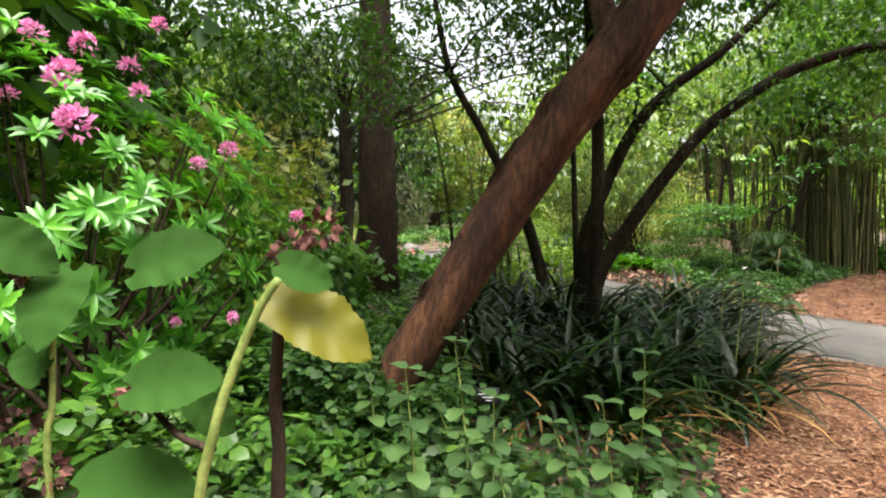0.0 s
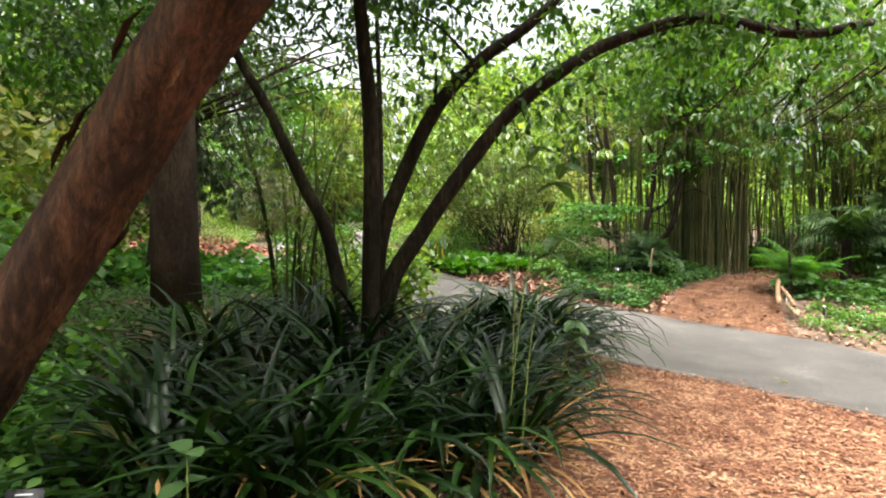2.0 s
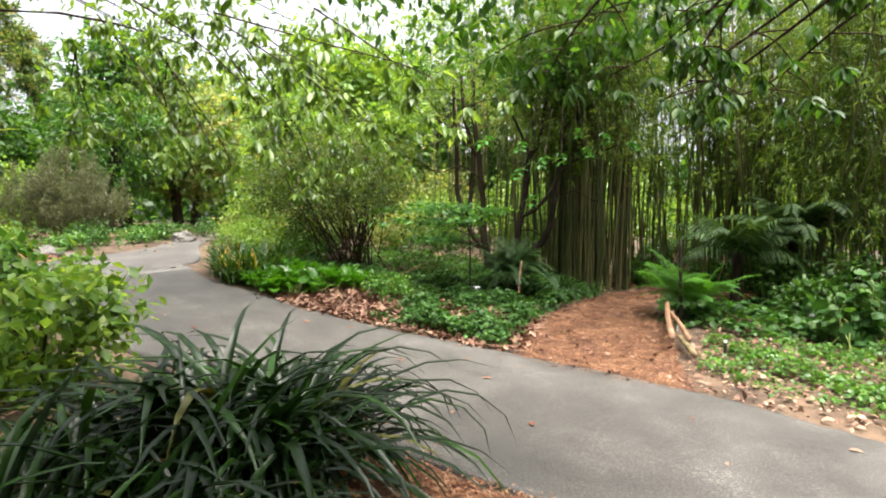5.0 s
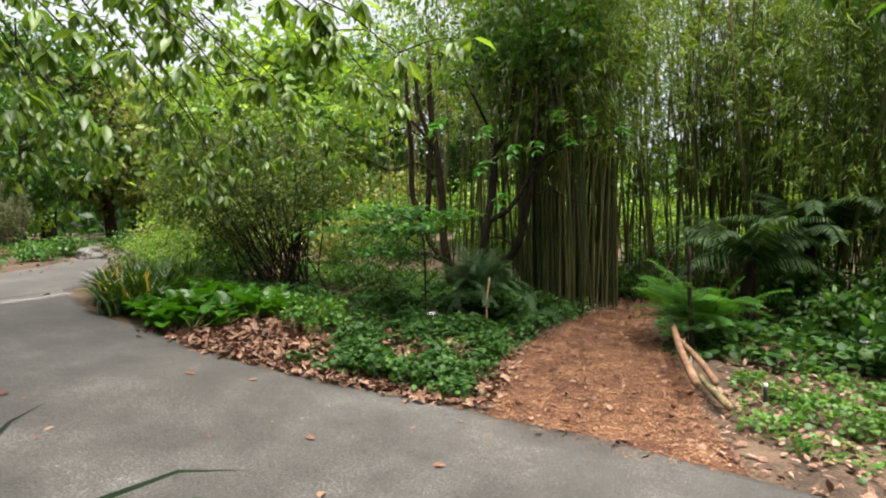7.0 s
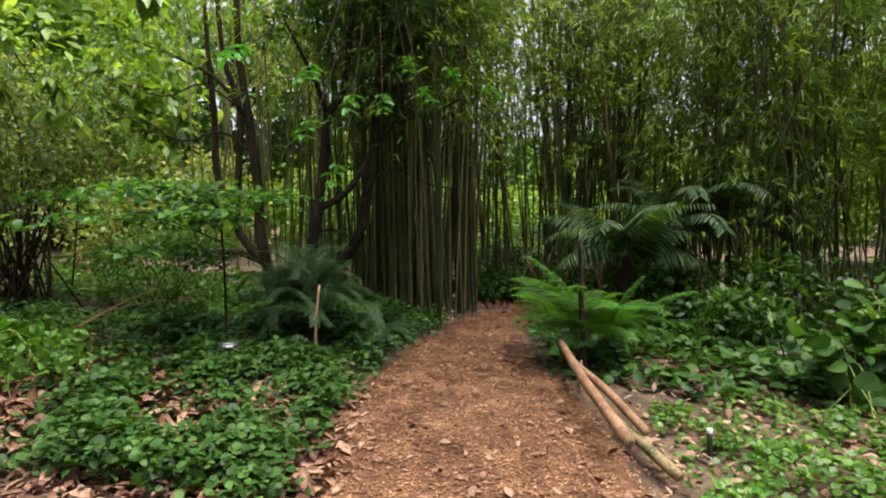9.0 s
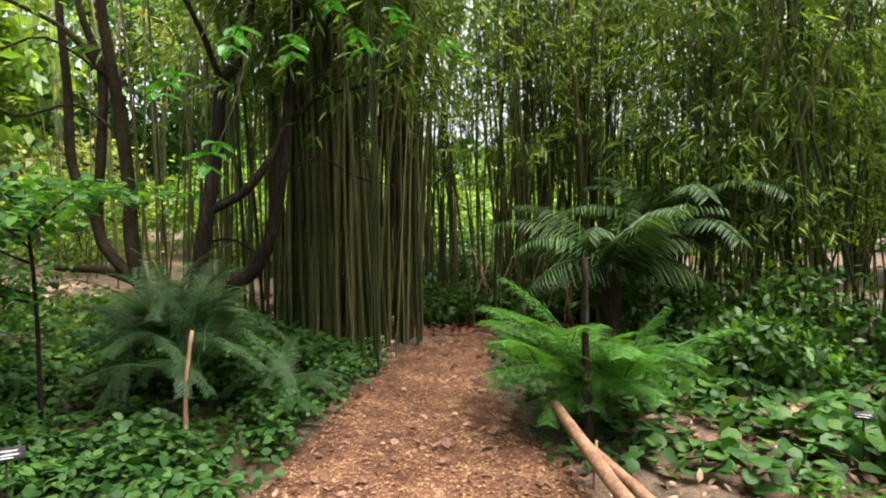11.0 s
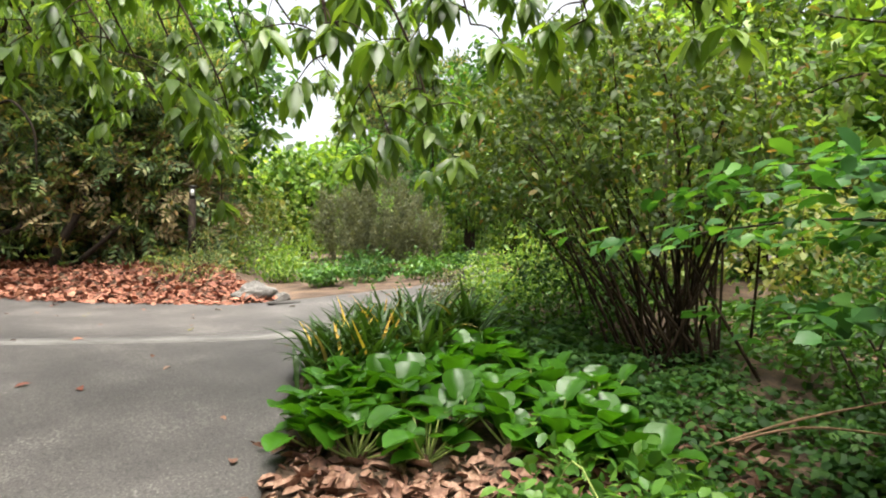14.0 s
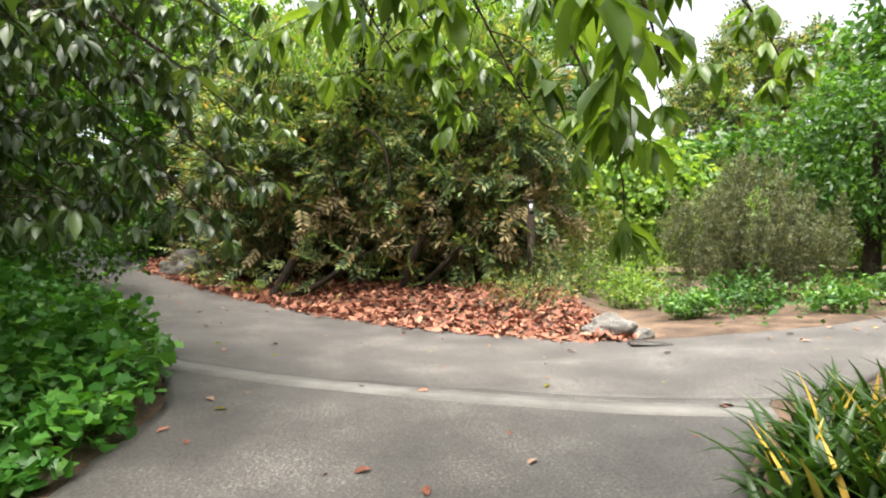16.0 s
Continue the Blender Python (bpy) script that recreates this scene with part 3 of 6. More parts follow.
NEAR_BED = [(3.6, -9.2), (2.2, -9.9), (1.4, -9.0), (.85, -8.0), (.65, -6.5), (.3, -5.0), (-.4, -3.7), (-1.2, -2.8), (1.15, -3.0), (2.6, -3.5), (4.5, -4.3), (5, -7)]
chips("mulch_chips", NEAR_BED, 44000, 0.05, CHIP, "loose shreds of red bark mulch", "mulch", aspect=0.28, shape=SLIM)
TRAIL_POLY = TRAIL_L + TRAIL_R[::-1]
chips("trail_chips", TRAIL_POLY, 34000, 0.036, TRAIL_CHIP, "loose shreds of red bark on the trail", "mulch", aspect=0.3)
chips("trail_leaves", TRAIL_POLY, 380, 0.08, PALE_LITTER, "fallen brown leaves on the mulch trail", "leaf litter", 0.02, 1.2, KITE, 0.5)
chips("bed_edge_leaves", [(-5.1, .95), (-4, .62), (-2.3, .5), (-.9, .7), (-.6, 1.3), (-.9, 2.8), (-1.3, 1.8), (-2.4, 1.4), (-3.4, 1.9), (-3.2, 3.2), (-4.4, 3.4), (-4.4, 1.6)], 2600, 0.105, PALE_LITTER, "fallen pale brown leaves along the bed's edge", "leaf litter", 0.015, 1.2, CURLED, 0.42)
chips("bed_litter", [(-3.5, 1.2), (-1.5, 1.1), (-1.3, 2.4), (-2.4, 3.1), (-3.5, 2.8)], 1500, 0.1, PALE_LITTER, "fallen pale leaves between the low plants", "leaf litter", 0.05, 1.2, CURLED, 0.42)
chips("right_bed_leaves", [(1.2, .5), (2.8, -.4), (5, -1.5), (8, -2.9), (8, 3), (4, 5), (1.6, 4.4), (1.3, 2.0)], 4200, 0.08, PALE_LITTER, "fallen brown leaves in the shaded bed", "leaf litter", 0.02, 1.3, KITE, 0.5)
chips("bank_litter", [(-10.5, 1.3), (-10.75, .2), (-11.4, -1.5), (-12.9, -4.3), (-14.4, -6.8), (-17, -9.9), (-19.5, -11.5), (-18.5, -6), (-15.8, -3), (-14.3, .2), (-11.4, 1.3)], 14000, 0.125, LITTER, "deep drift of rust-brown fallen leaves", "leaf litter", 0.03, 1.6, KITE, 0.45)
chips("far_bed_litter", [(-14.5, 3.5), (-13, 6.2), (-17, 10), (-20, 8), (-18, 4)], 900, 0.12, LITTER, "fallen brown leaves under shrubs", "leaf litter", 0.03, 1.4, KITE, 0.45)
chips("ground_litter", [(-7, -12), (2, -12), (1.2, -8.5), (-1, -4), (-4, -2.8), (-8, -3.5)], 2500, 0.09, PALE_LITTER, "fallen leaves under the shrubs", "leaf litter", 0.02, 1.3, KITE, 0.5)

# leaves lying singly on the asphalt
leaf_kinds = []
for mat_l, txt in ((PALE_LITTER, "curled pale dead leaf lying on the asphalt"), (LITTER, "curled rust-brown leaf lying on the asphalt"), (G_YELLOW, "small yellow leaf lying on the asphalt")):
    me = mesh_of("fallen_leaf", *leaves([(0, -.5, 0.02)], [(0, 1, 0.15)], [(0.2, 0, 1)], 1.0, 0.5, OVAL))
    me.materials.append(mat_l)
    leaf_kinds.append((me, txt))
asphalt_a = line(SOUTH, 200), line(NORTH, 200)
asphalt_b = line(EAST, 200), line(WEST, 200)
for k in range(240):
    A, B = asphalt_a if k < 80 else asphalt_b
    i, u = rng.integers(40, 198) if k < 80 else rng.integers(50, 140), rng.uniform(0.03, 0.97) ** (1 if k < 80 else 0.8)
    x, y = A[i] * (1 - u) + B[i] * u
    me, txt = leaf_kinds[0 if rng.random() < 0.55 else (1 if rng.random() < 0.75 else 2)]
    ob = new("fallen_leaf", me)
    s = rng.uniform(0.05, 0.125)
    ob.matrix_basis = Matrix.Translation((x, y, float(height(x, y)) + 0.026)) @ Euler((rng.normal() * .12, rng.normal() * .12, rng.uniform(0, 6.28))).to_matrix().to_4x4() @ Matrix.Scale(s, 4)
    tagged(ob, txt, "leaf", "fallen leaves on the path")


# ---- plants ----
def cover(name, poly, n, tall, size, material, label, category="ground cover", shape=KITE, aspect=0.8, seed=0.0, gaps=0.25, tilt=0.5):
    """Low leafy plants: leaves in tiers over the ground, higher in tufts, thin in gaps."""
    x, y = scatter(poly, n)
    h = lumps(x, y, 2.6, seed)
    k = (h > gaps) | (rng.random(len(x)) < 0.25)
    x, y, h = x[k], y[k], h[k]
    m = len(x)
    z = height(x, y) + 0.02 + tall * h * rng.random(m) ** 0.55
    d = rand_dirs(m) * np.array([1, 1, 0.3]) + np.array([0, 0, -0.1])
    up = np.array([0, 0, 1]) + rng.normal(size=(m, 3)) * tilt
    ln = size * rng.uniform(0.6, 1.35, m)
    return tagged(part(name, leaves(np.stack([x, y, z], -1), d, up, ln, ln * aspect, shape), material), label, category, kind="stuff")


def crown_points(centre, radii, clumps, per, spread, hollow=0.55):
    """Leaf places in clumps over an uneven ellipsoid, with gaps between."""
    d = rand_dirs(clumps)
    c = np.asarray(centre) + d * np.asarray(radii) * rng.uniform(hollow, 1.0, (clumps, 1)) ** 0.7
    p = np.repeat(c, per, 0) + rng.normal(size=(clumps * per, 3)) * spread * np.array([1, 1, 0.6]) * np.repeat(rng.uniform(0.6, 1.3, (clumps, 1)), per, 0)
    return c, p, np.repeat(d, per, 0)


def leaf_cloud(p, outward, size, aspect, shape, droop=0.4, tilt=0.6):
    n = len(p)
    d = rand_dirs(n) + outward * 0.5 - np.array([0, 0, droop])
    up = np.array([0, 0, 1.0]) + outward * 0.4 + rng.normal(size=(n, 3)) * tilt
    ln = size * rng.uniform(0.65, 1.3, n)
    return leaves(p, d, up, ln, ln * aspect, shape)


def shrub(name, base, centre, radii, clumps, per, size, aspect, leaf, bark, label, stems=9, shape=SLIM, spread=0.2, stem_r=0.02, droop=0.3, hollow=0.45, base_spread=0.15, category="shrub"):
    t = thing(name, base, label, category)
    c, p, o = crown_points(centre, radii, clumps, per, spread, hollow)
    part("foliage", shifted(leaf_cloud(p, o, size, aspect, shape, droop), base), leaf, t)
    for i in range(stems):
        e = c[rng.integers(len(c))]
        b = np.asarray(base) + np.array([*rng.normal(size=2) * base_spread, -0.05])
        mid = b * 0.45 + e * 0.55 + rng.normal(size=3) * 0.08 + np.array([0, 0, 0.15])
        part("stem", shifted(tube([b, mid, e], [stem_r, stem_r * 0.7, stem_r * 0.25], 6), base), bark, t, smooth=True)
    return t


def tree(name, base, top, r, centre, radii, clumps, per, size, aspect, leaf, bark, label, limbs=9, shape=SLIM, spread=0.45, droop=0.5, hollow=0.45, fork=0.4, sides=10, bend=0.12):
    t = thing(name, base, label, "tree")
    base, top = np.asarray(base, float), np.asarray(top, float)
    w = rng.normal(size=(2, 3)) * np.array([bend, bend, 0]) * np.linalg.norm(top - base) * 0.15
    trunk_pts = [base - np.array([0, 0, 0.15]), base * 0.67 + top * 0.33 + w[0], base * 0.33 + top * 0.67 + w[1], top]
    part("trunk", shifted(tube(trunk_pts, [r * 1.25, r, r * 0.8, r * 0.35], sides, 0.03), base), bark, t, smooth=True)
    c, p, o = crown_points(centre, radii, clumps, per, spread, hollow)
    for i in range(limbs):
        e = c[(i * 7) % len(c)]
        u = fork + (0.95 - fork) * rng.random()
        s = base * (1 - u) + top * u
        mid = s * 0.5 + e * 0.5 + np.array([0, 0, 0.1]) * np.linalg.norm(e - s) + rng.normal(size=3) * 0.1
        rr = r * 0.42 * (1.1 - u * 0.6)
        part("limb", shifted(tube([s, mid, e], [rr, rr * 0.65, rr * 0.2], 6), base), bark, t, smooth=True)
    part("crown", shifted(leaf_cloud(p, o, size, aspect, shape, droop), base), leaf, t)
    return t


def on_ground(x, y, dz=0.0):
    return (x, y, float(height(x, y)) + dz)


# -- where the walk begins: strap leaves round a many-stemmed tree --
strap_spots = [(-.9, -7.3), (-.5, -7.6), (0, -7.9), (.35, -7.7), (.55, -7.2), (.3, -6.9), (-.2, -7.1), (-1.3, -6.6), (.1, -6.4), (.5, -6.5), (-.3, -6.3), (-.75, -6.0), (-1.4, -5.7), (.45, -5.9), (.05, -5.7), (-.4, -5.5), (.35, -5.3), (-.1, -5.0), (.15, -4.7), (-.55, -4.8), (-1.0, -5.1), (-.2, -4.4), (-1.7, -6.3), (-1.2, -4.6), (-.7, -4.2), (.75, -6.9), (.55, -4.95), (.4, -8.15), (-.9, -8.0), (-1.5, -7.3), (0, -8.4), (-.4, -8.3), (-1.9, -7.0), (.2, -4.05), (-.05, -3.75), (.0, -7.4), (-2.0, -5.6), (-1.0, -6.5), (-.6, -6.8), (-.5, -3.6), (-.85, -3.4), (-.3, -3.85), (-.1, -4.3), (-.6, -3.95), (-.65, -3.7), (-.9, -3.9), (-.45, -4.15)]
for i, (x, y) in enumerate(strap_spots):
    if -5.95 < y <= -5.4 and x > .2:
        x -= .25
    if y > -5.4 and x > -.35:
        x -= .58 if y < -4.5 else .95
    b = on_ground(x, y)
    t = thing("strap_leaf_plant", b, "clump of long dark glossy arching strap leaves", "plant", "strap-leaf plants under the tree")
    n = 38
    big = 1.45 if -1.1 < x < -.2 and y > -4.5 else 1.25 if math.hypot(x + .9, y + 6.2) < 1.0 or y > -4.8 else 1.0
    low_arch = .7 if y > -4.8 and x < -1.1 else 0.0
    yaw = rng.uniform(0, 6.28, n)
    p = np.stack([np.cos(yaw) * 0.06, np.sin(yaw) * 0.06, np.zeros(n)], -1) + rng.normal(size=(n, 3)) * [0.06, 0.06, 0]
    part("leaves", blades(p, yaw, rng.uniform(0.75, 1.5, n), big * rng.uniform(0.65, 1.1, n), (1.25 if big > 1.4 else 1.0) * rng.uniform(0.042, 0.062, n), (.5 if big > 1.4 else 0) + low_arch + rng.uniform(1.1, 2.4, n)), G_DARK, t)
    m = 9 if x > -.4 else 3
    yaw = rng.uniform(-1.6, 1.2, m)
    part("withered_leaves", blades(np.zeros((m, 3)) + [0, 0, 0.02], yaw, rng.uniform(0.2, 0.8, m), rng.uniform(0.5, 0.9, m), 0.03, rng.uniform(0.8, 1.6, m)), G_DARK_DEAD, t, "withered tan strap leaves")

b = on_ground(-1.0, -6.0)
t = thing("shrub_tree", b, "many-stemmed tree with dark arching stems above strap leaves", "tree")
STEMS = [
    [(-.95, -6.05, -.1), (-.82, -6.12, .9), (-.58, -5.96, 1.42), (-.28, -5.74, 1.94), (.02, -5.53, 2.38), (.39, -5.27, 2.72), (.73, -5.05, 2.92), (1.3, -4.85, 3.02), (1.9, -4.55, 2.85), (2.35, -4.28, 2.92)],
    [(-1.1, -6.0, -.1), (-1.02, -6.01, 1.21), (-.87, -5.89, 1.8), (-.62, -5.7, 2.43), (-.34, -5.5, 2.81), (.05, -5.24, 3.14), (.5, -5.0, 3.6)],
    [(-1.3, -5.95, -.1), (-1.74, -5.87, 1.33), (-1.94, -5.98, 1.85), (-2.23, -6.13, 2.56), (-2.55, -6.31, 3.27), (-2.7, -6.4, 4.2)],
    [(-.75, -6.45, -.1), (-.6, -6.55, 1.0), (-.54, -6.58, 2.2), (-.56, -6.64, 3.0), (-.7, -6.6, 4.4)],
    [(-1.2, -5.8, -.1), (-1.35, -5.6, 1.4), (-1.5, -5.4, 2.6), (-1.7, -5.2, 4.0)],
]
for s, r in zip(STEMS, (.062, .068, .06, .062, .035)):
    part("stem", shifted(tube(s, [r * 1.3, r, r * 0.8, r * 0.5], 9, 0.03), b), BARK_DARK, t, smooth=True)
tips, pts, outs = [], [], []
for c0, rad, k in (((-.3, -5.6, 3.9), (2.4, 1.9, .9), 230), ((1.5, -4.6, 3.2), (1.3, .8, .5), 60), ((-2.4, -6.2, 3.7), (1.5, 1.2, 1.1), 50), ((0, -5.3, 2.55), (1.0, .9, .35), 10), ((-3.2, -7.6, 3.3), (1.3, 1.2, .8), 40)):
    c, p, o = crown_points(c0, rad, k, 42, 0.17, 0.3)
    pts.append(p), outs.append(o), tips.append(c)
part("crown", shifted(leaf_cloud(np.concatenate(pts), np.concatenate(outs), 0.085, 0.45, KITE, 0.5), b), G_TREE, t)
c, p1, o1 = crown_points((.9, -2.8, 3.35), (2.3, 1.5, .65), 75, 40, .17, .2)
part("crown", shifted(leaf_cloud(p1, o1, .09, .45, KITE, .5), b), G_TREE, t)
tips.append(c)
ends = np.concatenate(tips)
for i in range(34):
    e = ends[rng.integers(len(ends))]
    near = min((np.asarray(q) for s in STEMS for q in s[3:]), key=lambda q: np.linalg.norm(q - e))
    part("twig", shifted(tube([near, near * .5 + e * .5 + [0, 0, .1], e], [.016, .011, .004], 5), b), BARK_DARK, t, smooth=True)

b = on_ground(-.66, -9.16)
t = thing("leaning_tree", b, "leaning tree with peeling reddish-brown bark", "tree")
LEAN = [(-.8, -9.2, .1), (-.55, -9.12, .5), (-.25, -8.95, 1.02), (.06, -8.7, 1.64), (.36, -8.55, 2.1), (.62, -8.42, 2.45), (1.0, -8.2, 3.1), (1.5, -8.0, 3.9), (1.9, -7.9, 4.8)]
part("trunk", shifted(tube(LEAN, [.165, .14, .13, .135, .135, .14, .115, .1, .06], 28, 0.02, flutes=.11), b), BARK_RED, t, smooth=True)
for k in range(16):
    u = rng.uniform(0.05, 0.6)
    i = int(u * 8)
    q = np.asarray(LEAN[i]) * (1 - (u * 8 - i)) + np.asarray(LEAN[i + 1]) * (u * 8 - i)
    ax = unit(np.asarray(LEAN[i + 1]) - np.asarray(LEAN[i]))
    sd = unit(np.cross(ax, rand_dirs(1)[0]))
    part("bark_flake", shifted(leaves([q + sd * .148 - ax * .1], [ax + sd * .12], [sd], rng.uniform(.15, .3), rng.uniform(.03, .07), OVAL), b), BARK_RED, t)
LIMB = [(.55, -8.45, 2.4), (.3, -8.2, 2.9), (-.3, -8.0, 3.4), (-1.2, -7.9, 3.9)]
part("limb", shifted(tube(LIMB, [.08, .06, .04, .02], 8, .03), b), BARK_RED, t, smooth=True)
# The crown is spread wide overhead to shade the start of the walk.
c, p1, o1 = crown_points((.9, -7.8, 4.6), (3.0, 3.3, .9), 240, 46, .26, .1)
part("crown", shifted(leaf_cloud(p1, o1, .15, .5, KITE, .5), b), G_TREE, t)

b = on_ground(-4.35, -5.9)
tree("tall_tree", b, (-4.45, -5.75, 10), .235, (-3.4, -6.4, 7.6), (4.2, 4.2, 1.9), 150, 46, .22, .5, G_TREE, BARK_BROWN, "tall straight tree with dark brown bark and bare trunk", 12, KITE, .5, fork=.55, sides=14, bend=.012)

# rhododendron with pink flower heads
b = on_ground(-1.5, -10.5)
t = thing("rhododendron", b, "leafy rhododendron bush with pink flower heads", "shrub")
c, p1, o1 = crown_points((-1.75, -10.5, 1.45), (1.1, 1.35, 1.35), 330, 1, .03, .5)
heads, geo = [], []
for q, o in zip(c, o1):
    n = 13
    a = rng.uniform(0, 6.28) + np.arange(n) * 2.4
    ax = unit(o + np.array([.3, 0, .5]))
    s1 = unit(np.cross(ax, [0, 1, .2])); s2 = np.cross(ax, s1)
    d = s1 * np.cos(a)[:, None] + s2 * np.sin(a)[:, None] + ax * rng.uniform(-.1, .7, (n, 1))
    geo.append(leaves(np.tile(q, (n, 1)) - ax * .02 * rng.random((n, 1)), d, np.tile(ax, (n, 1)), rng.uniform(.09, .14, n), rng.uniform(.03, .042, n), OVAL))
    if rng.random() < .2:
        part("stem", shifted(tube([np.asarray(b) + rng.normal(size=3) * [.25, .3, 0], np.asarray(b) * .4 + q * .6 + [0, 0, -.1], q], [.016, .011, .005], 5), b), BARK_BROWN, t, smooth=True)
part("foliage", shifted(join(*geo), b), G_RHODO, t)
for q, r in (((-.80, -10.6, 1.95), .09), ((-.86, -10.62, 2.16), .085), ((-.81, -10.55, 2.3), .06), ((-.97, -10.7, 2.35), .06), ((-1.3, -10.2, 2.36), .06), ((-1.25, -10.17, 2.22), .06), ((-1.2, -10.08, 2.58), .05), ((-1.02, -9.98, 1.84), .05), ((-.92, -9.86, 1.91), .06), ((-1.1, -10.09, 1.01), .035), ((-1.12, -10.09, 1.28), .035), ((-1.75, -10.65, 2.22), .06), ((-1.0, -9.4, 1.56), .055), ((-.75, -9.95, 1.05), .04)):
    n = 110
    d = unit(rand_dirs(n) + [.3, -.3, .6])
    g = leaves(np.asarray(q) + d * r * rng.uniform(.4, .75, (n, 1)), d + rng.normal(size=(n, 3)) * .7, rand_dirs(n), r * rng.uniform(.3, .55, n), r * .22, KITE)
    part("flower_head", shifted(g, b), PINK, t, "pink flower head of many narrow petals")

# hydrangea right beside the start of the walk
b = on_ground(1.12, -11.0)
t = thing("hydrangea", b, "hydrangea with large serrated leaves, yellowing leaf and dry heads", "shrub")
for s, r, m_ in (([(1.1, -11.02, .3), (1.13, -10.98, 1.0), (1.16, -10.96, 1.18), (1.18, -10.93, 1.29), (1.21, -10.9, 1.38), (1.23, -10.88, 1.42)], .008, STEM_GREEN),
                 ([(1.1, -10.9, .3), (1.14, -10.84, 1.04), (1.14, -10.84, 1.21), (1.15, -10.82, 1.46)], .012, BARK_BROWN),
                 ([(.9, -11.1, .3), (.86, -11.11, 1.07), (.86, -11.1, 1.2), (.86, -11.09, 1.4)], .006, STEM_GREEN),
                 ([(1.16, -10.96, 1.16), (1.08, -10.98, 1.17), (.99, -11.0, 1.22)], .006, BARK_BROWN)):
    part("stem", shifted(tube(s, [r * 1.2, r, r * .8], 7), b), m_, t, smooth=True)
for q, d, u, ln in (((.86, -11.06, 1.43), (.25, -.3, -.35), (.5, -.5, .8), .15), ((.98, -11.0, 1.43), (.5, .4, .25), (.6, -.6, .6), .15), ((1.0, -11.02, 1.24), (.5, .35, .12), (.6, -.5, .7), .15), ((.92, -11.08, 1.06), (.6, .5, .1), (.5, -.5, .8), .19), ((.84, -11.18, 1.5), (.2, .3, -.2), (.6, -.5, .5), .12), ((1.2, -10.86, 1.44), (.3, .3, -.15), (.5, -.6, .5), .09), ((.8, -11.2, 1.2), (.3, -.2, -.2), (.6, -.4, .7), .12), ((.95, -10.9, 1.18), (.2, .3, -.3), (.6, -.5, .6), .1), ((.8, -11.1, 1.3), (.4, -.2, -.2), (.5, -.5, .7), .1)):
    part("leaf", shifted(leaves([q], [d], [u], ln, ln * .74, SERRATE), b), G_HYD, t, smooth=True)
part("yellow_leaf", shifted(leaves([(1.17, -10.86, 1.38)], [(.62, .62, -.42)], [(.5, -.5, .7)], .19, .12, SERRATE), b), G_YELLOW, t, "large yellowing hydrangea leaf")
for q in ((.85, -11.11, 1.09), (.82, -11.14, 1.17), (.97, -11.0, 1.22), (1.2, -10.78, 1.5), (.82, -11.12, 1.44), (1.15, -10.81, 1.46)):
    d = rand_dirs(40)
    tagged(part("dry_head", shifted(leaves(np.asarray(q) + d * .02, d, rand_dirs(40), .022, .016, SLIM), b), DRY_HEAD, t, "withered brown flower head"), kind="stuff")

# pale seedlings
for x, y, h in ((.50, -9.6, .72), (.58, -9.98, .72), (.86, -8.88, .66), (.74, -9.8, .62), (.3, -9.75, .5), (1.05, -9.45, .6), (.95, -9.9, .42), (.2, -9.3, .5), (.82, -9.3, .4), (-.1, -9.6, .55), (1.2, -9.2, .34), (1.25, -9.75, .3)):
    b = on_ground(x, y)
    t = thing("seedling", b, "pale green seedling with paired soft leaves", "plant", "pale seedlings in the ground cover")
    lean = rng.normal(size=2) * .07
    top = np.array([lean[0], lean[1], h])
    part("stem", tube([(0, 0, -.03), top * .5 + [.015, 0, 0], top], [.005, .004, .002], 5), STEM_GREEN, t, smooth=True)
    ps, ds, ls = [], [], []
    for k, u in enumerate(np.linspace(.25, 1, 7)):
        a = k * 1.57 + rng.uniform(-.3, .3)
        for s in (0, math.pi):
            ps.append(top * u), ds.append((math.cos(a + s), math.sin(a + s), .15 if u > .9 else -.25)), ls.append(.115 * (1.15 - .5 * u))
    ls = np.array(ls)
    part("leaves", leaves(ps, ds, np.tile([0, 0, 1.0], (len(ps), 1)), ls, ls * .72, ROUND), G_SEED, t)

cover("far_bed_cover", [(-11.2, 2.6), (-11.4, 4.0), (-12.8, 6.0), (-16.4, 10.2), (-22, 16), (-26, 8), (-20, 1.5), (-14, 1.6)], 3800, .3, .11, G_COVER, "low green border plants", seed=4.4, gaps=.5)
cover("north_bed_cover", [(-8.2, 2.9), (-9.5, 4.0), (-13.6, 8.6), (-17, 14), (-12, 13), (-7, 5.5), (-6.6, 3.2)], 8000, .35, .09, G_COVER_LIGHT, "low leafy plants beside the path", seed=7.4, gaps=.2)
# plant label
def sign(name, at, w, h, yaw, tilt, label, lines):
    t = thing(name, at, label, "sign")
    t.rotation_euler = (0, 0, yaw)
    gz_ = float(height(at[0], at[1])) - at[2]
    part("stake", tube([(0, 0.006, gz_ - .05), (0, 0.006, -.01)], [.006, .006], 6), IRON, t, smooth=True)
    plate = part("plate", box_geo(w, .004, h, (0, 0, 0), .001), BLACK, t)
    plate.rotation_euler = (tilt, 0, 0)
    for z, ww in lines:
        part("lettering", box_geo(w * ww, .001, h * .055, (rng.normal() * .002, -.0028, h * z)), WHITE, plate, "unreadable white lettering")
    return t


